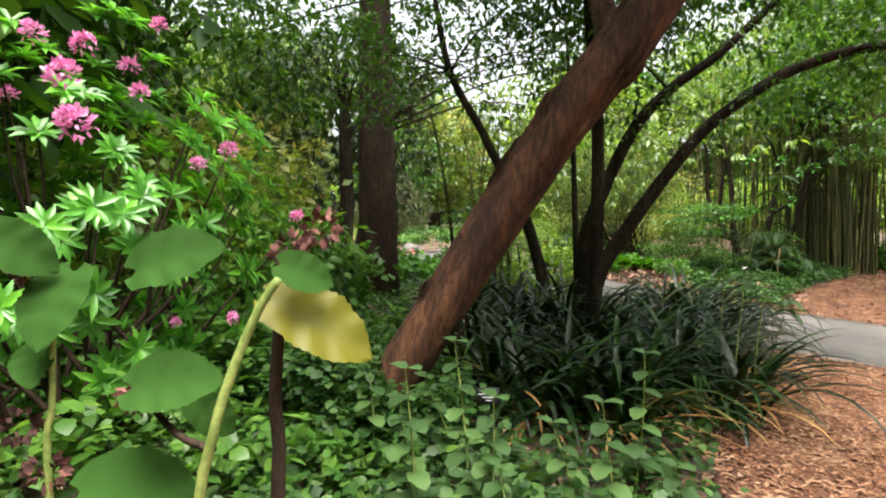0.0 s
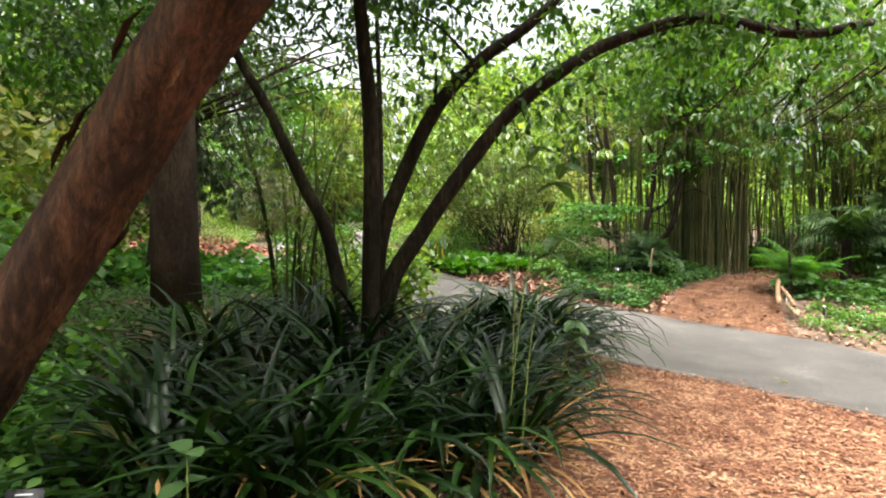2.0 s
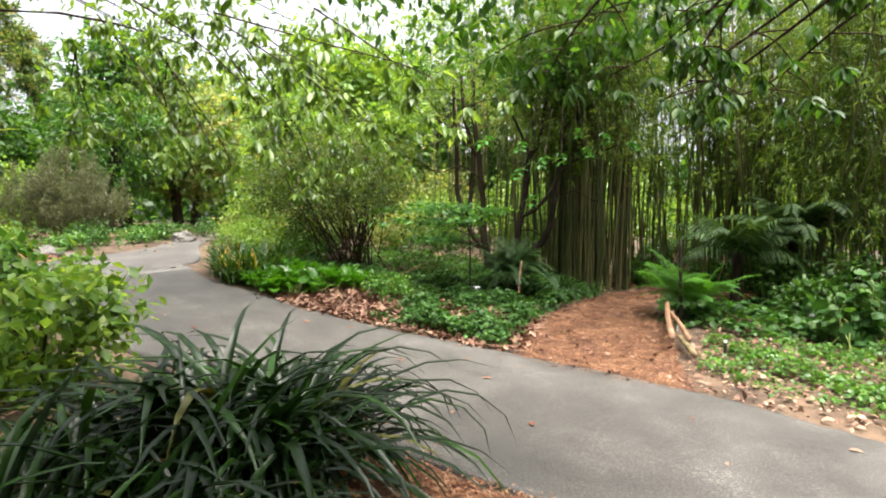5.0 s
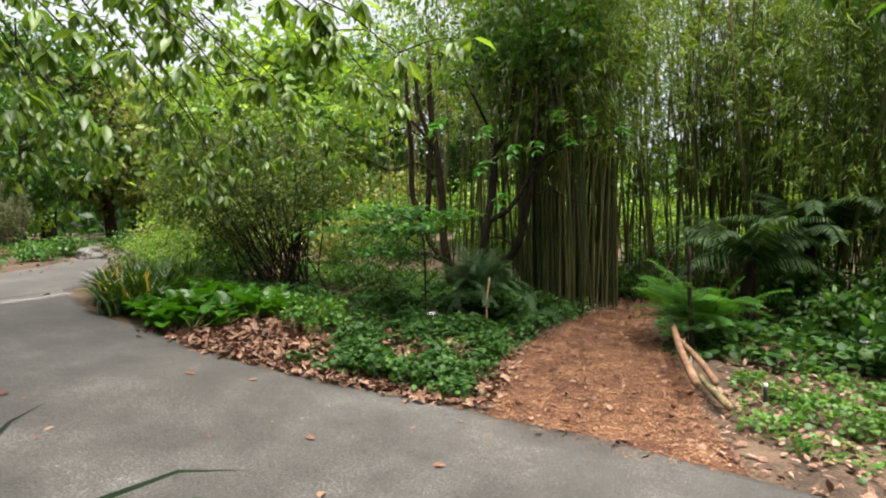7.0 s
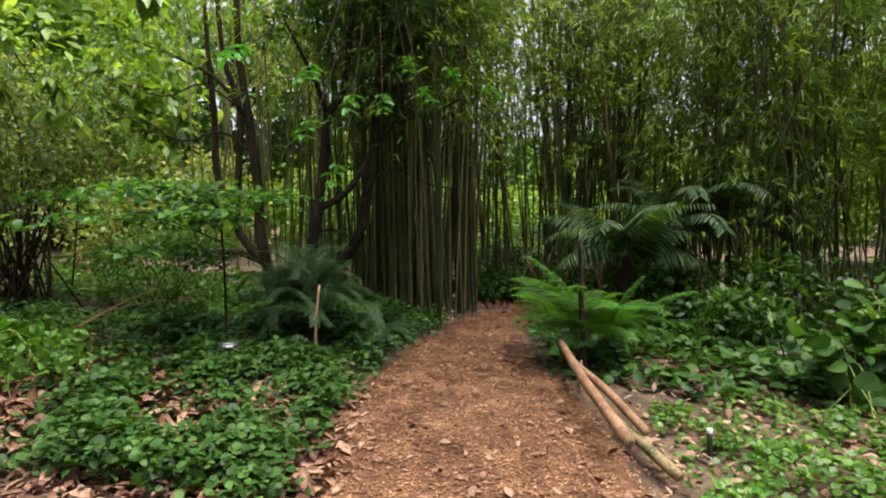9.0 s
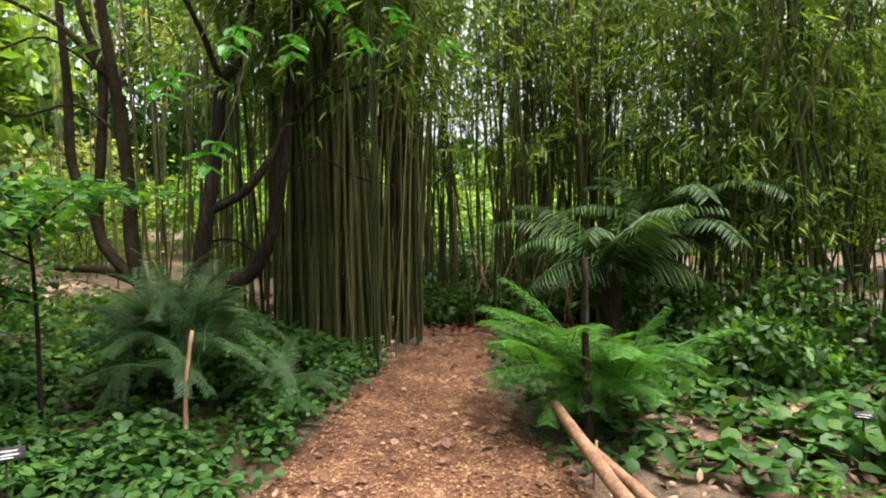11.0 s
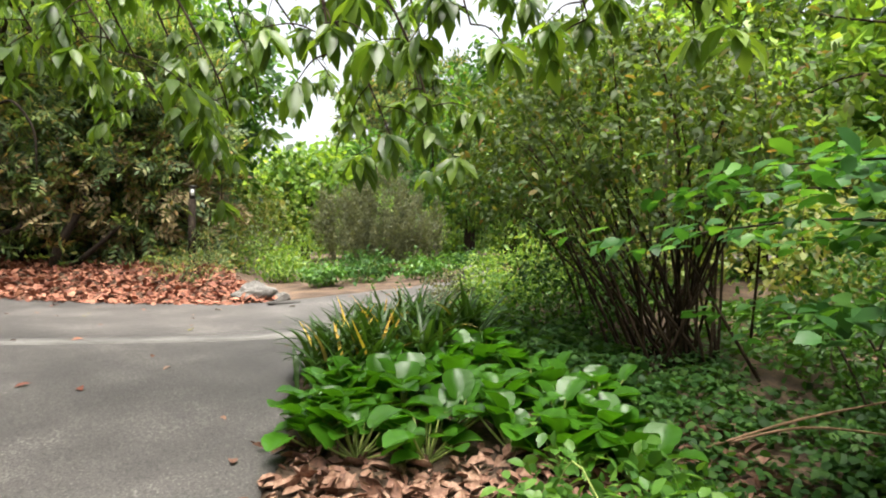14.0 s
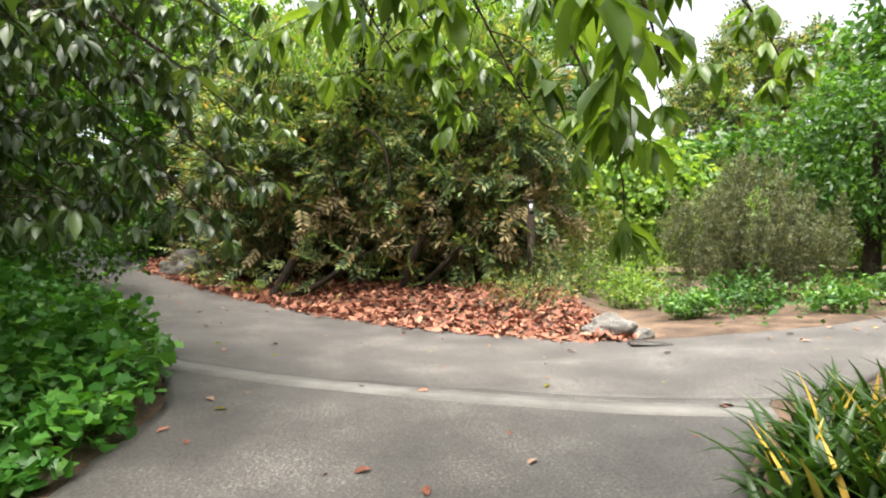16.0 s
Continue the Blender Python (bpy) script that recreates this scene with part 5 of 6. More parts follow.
bamboo("bamboo_grove", on_ground(1.2, 9.0), [p for p in ring(1.4, 9.2, 2.0, 1.6, 120) if p[1] > 7.75], "dark bamboo grove closing the bend of the trail", 18, 2.2, .18, .07, reach=.8)
bamboo("bamboo_grove", on_ground(3.6, 10.4), ring(3.6, 10.6, 2.2, 2.2, 100), "tall dark bamboo grove behind the trail", 20, 2.0, .19, .07, reach=.8)
bamboo("bamboo_grove", on_ground(5.5, 8.0), ring(5.8, 8.0, 2.6, 2.0, 110) + ring(4.4, 6.9, 1.3, .7, 40), "arching leafy bamboo beside the palms", 36, 1.3, .18, .1, reach=.95)
bamboo("bamboo_grove", on_ground(8.2, 4.5), ring(8.6, 4.2, 1.6, 2.4, 70), "arching leafy bamboo near the path", 44, .8, .19, .12, reach=1.0)
bamboo("bamboo_stand", on_ground(-4.2, 10.2), ring(-4.4, 10.4, 2.4, 1.8, 60), "thin stand of yellow-green bamboo behind the trees", 5, 3.2, .18, .05, leaf=G_OLIVE, reach=.7)
bamboo("bamboo_stand", on_ground(-3.2, -4.8), ring(-3.2, -4.8, .6, .45, 18), "small stand of short thin bamboo beside the cross path", 9, 1.6, .14, .06, reach=.3, tall_by=.36)
for k in range(9):
    x, y, a = rng.uniform(.4, 2.6), rng.uniform(7.6, 8.3), rng.uniform(0, 6.28)
    z, h = float(height(x, y)), rng.uniform(.7, 1.5)
    tagged(part("dead_culm", tube([(x, y, z - .03), (x + math.cos(a) * .45 * h, y + math.sin(a) * .3 * h, z + h)], [.012, .008], 6), STICK, smooth=True), "dead bamboo cane leaning at the bend of the trail", "cane", "dead canes in the grove")

# ---- the bed along the path ----
b = on_ground(-5.47, 4.17)
t = shrub("arching_bush", b, (-5.85, 3.85, 2.5), (2.0, 1.45, 1.05), 330, 56, .075, .45, G_BUSH, BARK_BROWN, "large bush with many arching stems and small leaves", 64, KITE, .17, .014, .3, .35, .25)
shrub("arching_bush", on_ground(-3.9, 4.7), (-3.9, 4.6, 1.0), (.8, .7, .6), 60, 40, .06, .5, G_TREE, BARK_BROWN, "dark low twiggy bush behind the sapling", 12, OVAL, .16, .01)
BERG = [(-5.75, 1.65), (-5.6, 1.3), (-5.3, 1.25), (-5.05, 1.2), (-4.75, 1.35), (-4.45, 1.6), (-5.55, 1.95), (-5.4, 1.6), (-5.15, 1.65), (-4.8, 1.8), (-4.45, 2.05), (-4.1, 2.2), (-5.7, 2.15), (-5.3, 2.1), (-4.95, 2.25), (-4.6, 2.45), (-4.2, 2.6), (-5.5, 2.55), (-5.1, 2.65), (-4.7, 2.85), (-5.8, 2.4), (-5.9, 2.7), (-5.0, 1.05), (-3.85, 2.5)]
for x, y in BERG:
    b = on_ground(x + rng.normal() * .05, y + rng.normal() * .05)
    t = thing("bergenia", b, "bergenia plant with large glossy bright green leaves", "plant", "bergenia in the path bed")
    for k in range(20):
        a = k * 2.4 + rng.uniform(-.6, .6)
        e = rng.uniform(.0, 1.3)
        h = rng.uniform(.06, .23)
        out_r = rng.uniform(.03, .24)
        q = np.array([math.cos(a) * out_r, math.sin(a) * out_r, h])
        a += rng.normal() * .7
        part("stalk", tube([(0, 0, -.03), q * [.6, .6, .5], q], [.009, .007, .006], 5, caps=False), STEM_GREEN, t, smooth=True)
        ln = rng.uniform(.12, .19)
        part("leaf", leaves([q], [(math.cos(a) * math.cos(e), math.sin(a) * math.cos(e), math.sin(e) * .8)], [(-math.cos(a) * math.sin(e), -math.sin(a) * math.sin(e), math.cos(e) + .2)], ln, ln * 1.02, PADDLE), G_BERG, t, smooth=True)
for x, y, s in ((-6.05, 1.3, .95), (-6.3, 1.45, 1), (-5.95, 1.65, 1.05), (-6.55, 1.55, 1), (-6.25, 1.8, 1.1), (-6.6, 1.95, 1.1), (-6.1, 2.15, 1.2), (-6.45, 2.35, 1.25), (-6.85, 1.75, .9), (-7.1, 2.0, .9), (-6.8, 2.3, 1.1), (-6.2, 2.6, 1.25)):
    b = on_ground(x, y)
    t = thing("iris", b, "iris clump with sword leaves, some turned orange", "plant", "irises beside the path")
    n = 54
    yaw = rng.uniform(0, 6.28, n)
    p = rng.normal(size=(n, 3)) * [.09, .09, 0]
    part("leaves", blades(p, yaw, rng.uniform(.9, 1.5, n), s * rng.uniform(.38, .68, n), rng.uniform(.042, .06, n), rng.uniform(.5, 1.9, n)), G_IRIS, t)
    if s < 1.2:
        part("orange_leaves", blades(p[:3], yaw[:3] + 1, rng.uniform(1.1, 1.5, 3), s * rng.uniform(.42, .62, 3), .042, rng.uniform(.1, .5, 3)), G_ORANGE, t, "orange and yellow withering sword leaves")
shrub("low_shrub", on_ground(-8.3, 3.8), (-8.3, 3.8, 1.0), (.7, .6, .3), 44, 50, .05, .6, G_BRIGHT, BARK_BROWN, "low fresh green leafy shrub", 10, OVAL, .12, .008)
shrub("low_shrub", on_ground(-6.9, 3.9), (-6.6, 4.0, 1.1), (.9, .8, .5), 60, 50, .055, .55, G_TREE, BARK_BROWN, "low dark green leafy shrub", 10, OVAL, .14, .008)
shrub("low_shrub", on_ground(-8.9, 4.6), (-8.9, 4.7, 1.2), (.8, .8, .45), 50, 50, .05, .6, G_BRIGHT, BARK_BROWN, "low fresh green leafy shrub", 8, OVAL, .12, .008)
shrub("low_shrub", on_ground(-8.25, 3.15), (-8.25, 3.2, 1.0), (.32, .3, .2), 26, 40, .045, .6, G_GREY, BARK_BROWN, "small rounded grey-green shrub at the path corner", 6, OVAL, .07, .006)
shrub("weigela", on_ground(-3.3, 1.9), (-3.3, 1.95, .5), (.45, .35, .18), 30, 20, .07, .6, G_COVER_LIGHT, STEM_GREEN, "low leafy clump among dead leaves", 5, OVAL, .08, .005)
for e in (((-3.9, 3.0, .42), (-3.1, 3.35, .85)), ((-3.9, 3.05, .42), (-2.9, 3.1, .75))):
    tagged(part("fallen_twig", tube([e[0], ((e[0][0] + e[1][0]) / 2, (e[0][1] + e[1][1]) / 2, .66), e[1]], [.008, .007, .004], 5), STICK, smooth=True), "thin bare grey twig leaning in the bed", "twig")

# ---- hanging branches of a big-leaved tree ----
def hanging(points, n, size, side, label, leaf=G_MAG, group="hanging leafy branches"):
    """A drooping branch with side twigs and long leaves that hang in whorls."""
    p = np.asarray(points, float)
    b = p[0]
    t = thing("hanging_branch", b, label, "branch", group)
    part("twig", shifted(tube(p, [.012, .008, .004], 6), b), BARK_BROWN, t, smooth=True)
    s = np.linspace(0, len(p) - 1, n)
    i = np.clip(s.astype(int), 0, len(p) - 2)
    q = p[i] * (1 - (s - i))[:, None] + p[i + 1] * (s - i)[:, None]
    geo = []
    for k in range(n):
        off = rng.normal(size=3) * [side, side, side * .35] - [0, 0, side * .5]
        e = q[k] + off
        part("twig", shifted(tube([q[k], q[k] + off * .5 + [0, 0, .04], e], [.005, .004, .002], 4), b), BARK_BROWN, t, smooth=True)
        m = 11
        a = rng.uniform(0, 6.28) + np.arange(m) * 2.4
        d = np.stack([np.cos(a), np.sin(a), rng.uniform(-2.2, -.4, m)], -1)
        u = rng.random((m, 1)) * .6
        ln = size * rng.uniform(.7, 1.2, m)
        geo.append(leaves(e - off * u * .5, d, np.stack([np.cos(a), np.sin(a), np.full(m, .8)], -1) + rng.normal(size=(m, 3)) * .3, ln, ln * .37, OVAL))
    part("leaves", shifted(join(*geo), b), leaf, t)


R_TXT, L_TXT = "drooping branch with long oval olive-green leaves", "drooping branch with long glossy dark leaves"
for pts_ in ([(-4.6, .6, 4.2), (-4.2, 1.2, 3.4), (-4.0, 1.5, 2.9), (-3.9, 1.6, 2.5)], [(-4.6, 1.2, 4.3), (-4.2, 1.8, 3.5), (-3.95, 2.1, 3.0), (-3.85, 2.2, 2.6)], [(-4.8, .2, 4.2), (-4.4, .7, 3.3), (-4.2, .95, 2.7), (-4.1, 1.0, 2.35)], [(-5.2, .2, 4.2), (-5.0, .8, 3.4), (-4.78, 1.25, 2.6), (-4.6, 1.45, 2.05)],
             [(-5.4, .6, 4.1), (-4.9, 1.4, 3.1), (-4.8, 1.7, 2.4), (-4.8, 1.75, 1.98)],
             [(-6.2, -.2, 4.0), (-6.2, .1, 3.2), (-6.1, .4, 2.5), (-6.0, .55, 2.0)],
             [(-6.0, -.3, 4.1), (-5.6, .2, 3.2), (-5.4, .5, 2.6), (-5.4, .6, 2.3)],
             [(-5.6, -.8, 4.2), (-5.3, -.5, 3.5), (-5.2, -.2, 2.9), (-5.1, 0, 2.55)],
             [(-4.4, 1.2, 4.2), (-3.9, 2.0, 3.5), (-3.7, 2.4, 2.9), (-3.6, 2.6, 2.6)],
             [(-4.5, .2, 4.3), (-3.6, .6, 3.6), (-3.2, 1.0, 3.1), (-3.0, 1.3, 2.8)],
             [(-4.5, -.6, 4.3), (-2.8, -.6, 3.7), (-1.4, -.7, 3.2), (-.8, -.65, 2.75)],
             [(-4.4, -.8, 4.2), (-3.2, -1.0, 3.5), (-2.4, -1.0, 3.0), (-2.1, -.9, 2.6)],
             [(-6.3, -.6, 4.1), (-6.6, -.3, 3.4), (-6.75, 0, 2.8), (-6.8, .2, 2.45)], [(-6.5, -1.2, 4.0), (-6.7, -1.0, 3.5), (-6.8, -.8, 3.1), (-6.9, -.6, 2.8)], [(-3.0, -.4, 4.2), (-2.2, .2, 3.6), (-1.8, .5, 3.1), (-1.6, .7, 2.75)], [(-5, -1.6, 4.3), (-3.9, -1.4, 3.6), (-3.3, -1.2, 3.0), (-3.0, -1.1, 2.5)], [(-6, -1.2, 4.3), (-5.0, -1.3, 3.4), (-4.6, -1.2, 2.8), (-4.4, -1.1, 2.4)],
             [(-6.6, .4, 4.2), (-6.9, .6, 3.6), (-7.0, .8, 3.1), (-7.05, .9, 2.7)], [(-5.8, 1.6, 4.2), (-5.9, 1.9, 3.6), (-6.0, 2.1, 3.1), (-6.0, 2.2, 2.75)], [(-6.9, -.9, 4.1), (-7.4, -.7, 3.5), (-7.6, -.4, 3.1), (-7.7, -.2, 2.8)],
             [(-6.8, 0.6, 4.2), (-7.2, 1.2, 3.6), (-7.4, 1.6, 3.2), (-7.5, 1.8, 2.9)]):
    hanging(pts_, 15, .185, .22, R_TXT)
for pts_ in ([(-6.6, -4.6, 4.2), (-7.1, -3.6, 3.4), (-7.4, -2.9, 2.6), (-7.5, -2.3, 1.95)], [(-6.8, -4.2, 4.2), (-7.3, -3.2, 3.4), (-7.5, -2.6, 2.7), (-7.6, -2.05, 2.25)],
             [(-6.6, -4.6, 3.6), (-7.2, -4.0, 2.9), (-7.5, -3.6, 2.4), (-7.6, -3.3, 2.1)], [(-7.0, -5, 3.4), (-7.8, -4.6, 2.7), (-8.2, -4.2, 2.3), (-8.3, -3.9, 2.1)],
             [(-6.5, -3.6, 4.0), (-6.7, -2.9, 3.5), (-6.9, -2.4, 3.1), (-7.0, -2.0, 2.8)], [(-7.0, -4.4, 4.4), (-7.8, -3.5, 3.8), (-8.3, -2.9, 3.3), (-8.6, -2.5, 2.9)],
             [(-6.4, -5.4, 4.4), (-6.9, -4.6, 3.7), (-7.2, -4.1, 3.1), (-7.4, -3.7, 2.6)], [(-7.4, -5.4, 4.2), (-8.4, -4.9, 3.5), (-8.9, -4.5, 2.9), (-9.1, -4.2, 2.4)], [(-6.6, -3.8, 4.5), (-7.4, -2.9, 4.0), (-7.8, -2.3, 3.6), (-8.0, -1.9, 3.3)], [(-6.0, -4.0, 4.2), (-6.2, -3.3, 3.7), (-6.3, -2.9, 3.3), (-6.35, -2.6, 3.0)], [(-6.2, -4.6, 3.4), (-6.5, -4.1, 2.9), (-6.8, -3.8, 2.5), (-7.0, -3.6, 2.2)],
             [(-6.3, -4.4, 3.2), (-6.5, -3.8, 2.6), (-6.6, -3.4, 2.2), (-6.7, -3.1, 1.9)], [(-7.0, -4.8, 3.6), (-8.0, -3.8, 2.9), (-8.4, -3.2, 2.4), (-8.5, -2.8, 2.1)]):
    hanging(pts_, 24, .175, .32, L_TXT, G_GLOSS)
for pts_ in ([(2.6, -3.8, 3.4), (2.0, -3.4, 2.9), (1.7, -3.2, 2.55), (1.55, -3.1, 2.35)], [(1.9, -4.2, 3.3), (1.5, -3.6, 2.95), (1.3, -3.3, 2.75), (1.2, -3.1, 2.65)], [(3.0, -3.2, 3.2), (2.2, -2.7, 2.7), (1.7, -2.45, 2.4), (1.36, -2.42, 2.3)], [(3.2, -2.8, 3.1), (2.4, -2.5, 2.7), (2.0, -2.3, 2.4), (1.71, -2.27, 2.28)], [(1.9, -4.0, 3.2), (1.4, -3.6, 2.8), (1.0, -3.4, 2.5), (.85, -3.35, 2.3)], [(2.2, -3.4, 3.1), (1.7, -3.0, 2.7), (1.4, -2.9, 2.5), (1.1, -2.95, 2.35)], [(2.8, -3.0, 3.2), (2.1, -2.7, 2.75), (1.7, -2.6, 2.5), (1.5, -2.5, 2.38)]):
    hanging(pts_, 12, .115, .2, "thin branch with fresh oval leaves over the path", G_TREE)
b = on_ground(-6.2, -5.2)
tree("overhanging_tree", b, (-6.4, -4.8, 4.6), .13, (-7.2, -4.3, 4.4), (2.1, 2.1, .9), 120, 34, .15, .38, G_GLOSS, BARK_DARK, "spreading tree whose branches droop over the path", 10, OVAL, .3, fork=.6)
b = on_ground(-6.25, -4.85)
t = tree("overhanging_tree", b, (-6.0, -4.2, 4.8), .09, (-4.8, 1.0, 4.6), (2.8, 2.8, .6), 50, 28, .15, .38, G_MAG, BARK_BROWN, "slender tree reaching over the path with oval leaves", 10, OVAL, .3, fork=.6)

# ---- yews, rock and post on the far side ----
def conifer_mass(name, base, centre, radii, n, size, label, mat=G_YEW, dead=.14, trunks=8):
    t = thing(name, base, label, "tree")
    c, p, o = crown_points(centre, radii, n, 22, .17, .5)
    k = 9
    def sprays(pts_, out_):
        m = len(pts_)
        ax = unit(rand_dirs(m) * .8 + out_ * .6 + [0, 0, -.15])
        s = unit(np.cross(ax, rand_dirs(m)))
        u = np.tile(np.linspace(.1, 1, k), m)
        A, S = np.repeat(ax, k, 0), np.repeat(s, k, 0) * np.tile([1, -1, 1, -1, 1, -1, 1, -1, 0], m)[:, None]
        q = np.repeat(pts_, k, 0) + A * (u * size)[:, None]
        return leaves(q, A * .8 + S, np.cross(A, S) + rng.normal(size=A.shape) * .2, size * .4, size * .15, SLIM)
    if dead:
        m = n
        ang = rng.uniform(0, 6.28, m)
        ring_r = rng.uniform(.55, 1.1, m)
        lx, ly = base[0] + np.cos(ang) * ring_r * radii[0], base[1] + np.sin(ang) * ring_r * radii[1]
        p = np.concatenate([p, np.stack([lx, ly, height(lx, ly) + .1 + rng.random(m) ** 1.5 * 1.3], -1)])
        o = np.concatenate([o, np.stack([np.cos(ang), np.sin(ang), -.2 + 0 * ang], -1)])
    cut = int(len(p) * (1 - dead))
    sel = rng.permutation(len(p))
    part("foliage", shifted(sprays(p[sel[:cut]], o[sel[:cut]]), base), mat, t)
    if dead:
        low = sel[cut:]
        pp = p[low].copy()
        pp[:, 2] = base[2] + .25 + (pp[:, 2] - base[2]) * .45
        part("dead_foliage", shifted(sprays(pp, o[low]), base), G_DEADTWIG, t, "brown dead inner twigs")
    for i in range(trunks):
        e = c[rng.integers(len(c))]
        s = np.asarray(base) + np.array([*(rng.normal(size=2) * [.3, .5]), -.1])
        part("trunk", shifted(tube([s, s * .5 + e * .5 + rng.normal(size=3) * .2, e], [.09, .06, .02], 8, .05), base), BARK_DARK, t, smooth=True)
    return t


for (x, y), h, w in (((-15.2, -.9), 5.2, 1.55), ((-15.4, -3.0), 5.8, 1.8), ((-15.6, -5.2), 5.4, 1.7), ((-17.6, -2.2), 6.2, 2.0), ((-17.5, -6.8), 5.6, 2.0)):
    b = on_ground(x, y)
    conifer_mass("yew", b, (x, y, b[2] + h * .52), (w, w * 1.05, h * .46), 150, .44, "large dark spreading yew with brown inner branches")
for pts_, r in (([(-14.0, -4.9, .9), (-14.1, -4.6, 1.5), (-14.4, -4.3, 2.3), (-14.6, -4.0, 3.2)], .11), ([(-13.9, -4.7, .95), (-13.8, -4.0, 1.15), (-13.9, -3.3, 1.6), (-14.1, -2.8, 1.9)], .07), ([(-14.0, -2.3, .95), (-13.9, -2.2, 1.5), (-14.0, -1.9, 2.2), (-14.3, -1.7, 3.0)], .1), ([(-14.2, -2.2, 1.0), (-13.8, -1.6, 1.5), (-13.7, -1.1, 2.0)], .06), ([(-13.7, -3.2, 3.9), (-13.45, -2.8, 4.0), (-13.3, -2.45, 3.5), (-13.3, -2.4, 2.8)], .03)):
    tagged(part("yew_limb", tube(pts_, [r, r * .8, r * .5], 9, .06), BARK_DARK, smooth=True), "dark bare bent limb under the yews", "limb", "bare yew limbs")
shrub("small_yew", on_ground(-12.6, .1), (-12.6, .1, 1.15), (.5, .7, .25), 34, 30, .09, .2, G_YEW, BARK_DARK, "low spreading yew shoots on the leaf drift", 5, SLIM, .14, .01)
shrub("small_yew", on_ground(-13.6, .35), (-13.6, .35, 1.55), (.5, .5, .35), 30, 30, .07, .2, G_YEW, BARK_DARK, "low dark yew shoots beside the post", 5, SLIM, .14, .01)
b = on_ground(-13.5, .05)
t = thing("lamp_post", b, "dark wooden path lamp post with a small lantern top", "lamp")
part("post", box_geo(.13, .13, 1.35, (0, 0, .62), .012), BARK_DARK, t)
lantern = part("lantern", box_geo(.1, .1, .22, (0, 0, 1.41), .006), IRON, t)
part("lamp_glass", box_geo(.104, .06, .12, (0, 0, 1.42), .003), WHITE, lantern, "pale lantern pane")
part("lantern_cap", box_geo(.14, .14, .025, (0, 0, 1.535), .006), IRON, lantern)


def rock(at, sx, sy, sz, label, seed):
    bm = bmesh.new()
    bmesh.ops.create_icosphere(bm, subdivisions=4, radius=1)
    for v in bm.verts:
        n1 = noise.noise(v.co * 1.3 + Vector((seed, 0, 0)))
        n2 = noise.noise(v.co * 4 + Vector((0, seed, 0)))
        v.co *= 1 + .35 * n1 + .1 * n2
        v.co.z = round(v.co.z * 3.2) / 3.2 * .14 + v.co.z * .86
        v.co = Vector((v.co.x * sx, v.co.y * sy, v.co.z * sz))
    me = bpy.data.meshes.new("rock")
    bm.to_mesh(me)
    bm.free()
    me.materials.append(STONE)
    ob = new("rock", me)
    ob.location = at
    return tagged(ob, label, "rock")


rock(on_ground(-11.05, 1.08, .07), .2, .32, .2, "layered grey boulder at the path's edge", 1.0)
rock(on_ground(-10.95, 1.46, .02), .1, .14, .09, "small grey stone beside the boulder", 3.0)
rock(on_ground(-16.5, -8.2, .15), .5, .7, .4, "rounded pale boulder among dead leaves", 5.0)
rock(on_ground(-11.9, 5.3, .08), .25, .35, .2, "low grey stone at the bed's edge", 7.0)
b = on_ground(-10.35, 1.45, .024)
t = thing("drain_grate", b, "dark iron drain grate set in the asphalt", "drain")
part("frame", box_geo(.34, .5, .008, (0, 0, 0), .002), IRON, t)
for k in range(9):
    part("bar", box_geo(.28, .018, .006, (0, -.2 + k * .05, .007), .002), IRON, t)

b = on_ground(-15.2, 4.0)
t = thing("grey_bush", b, "large rounded grey-green bush with upright shoots", "shrub")
subs = [crown_points(q0, r0, k0, 1, .02, .35) for q0, r0, k0 in (((-15.2, 3.3, 1.8), (.9, .8, .8), 110), ((-15.3, 4.2, 2.15), (1.0, .85, 1.2), 190), ((-15.0, 5.0, 1.7), (.8, .7, .7), 80), ((-14.6, 4.0, 1.5), (.7, 1.0, .5), 60))]
c, o1 = np.concatenate([q[0] for q in subs]), np.concatenate([q[2] for q in subs])
geo = []
for q, o in zip(c, o1):
    n = 70
    ax = unit(np.array([0, 0, 1.0]) + o * .4)
    u = rng.random(n)
    geo.append(leaves(q + ax * (u * .6)[:, None] + rng.normal(size=(n, 3)) * .035, rand_dirs(n) + ax * .9, rand_dirs(n), .09, .022, SLIM))
part("foliage", shifted(join(*geo), b), G_GREY, t)
for k in range(14):
    e = c[rng.integers(len(c))]
    part("stem", shifted(tube([np.asarray(b) + [*rng.normal(size=2) * .15, -.05], np.asarray(b) * .45 + e * .55, e], [.03, .02, .006], 6), b), BARK_BROWN, t, smooth=True)
for x, y, s, m_ in ((-12.9, 3.3, .55, G_COVER), (-12.6, 4.4, .5, G_COVER_LIGHT), (-13.1, 5.6, .5, G_COVER), (-12.5, 2.4, .4, G_COVER_LIGHT), (-14.3, 1.9, .6, G_BRIGHT), (-16.2, 1.6, 1.0, G_BRIGHT), (-18, 1.2, 1.3, G_GREY), (-13.2, 7.4, .5, G_COVER), (-19, 3, 1.2, G_BRIGHT), (-20, .5, 1.6, G_BRIGHT)):
    b = on_ground(x, y)
    shrub("border_shrub", b, (x, y, b[2] + s * .55), (s * .95, s * .95, s * .5), 34, 30, .085, .5, m_, STEM_GREEN, "loose leafy border shrub", 6, KITE, s * .26, .01, .3, .1)
for x, y, hh in ((-44, 13.5, 17), (-41, 10.5, 13), (-43, 17.5, 15)):
    b = on_ground(x, y)
    conifer_mass("far_conifer", b, (x, y, b[2] + hh * .55), (2.6, 2.6, hh * .42), 90, .9, "tall dark conifer in the distance", G_YEW, 0.0, 3)
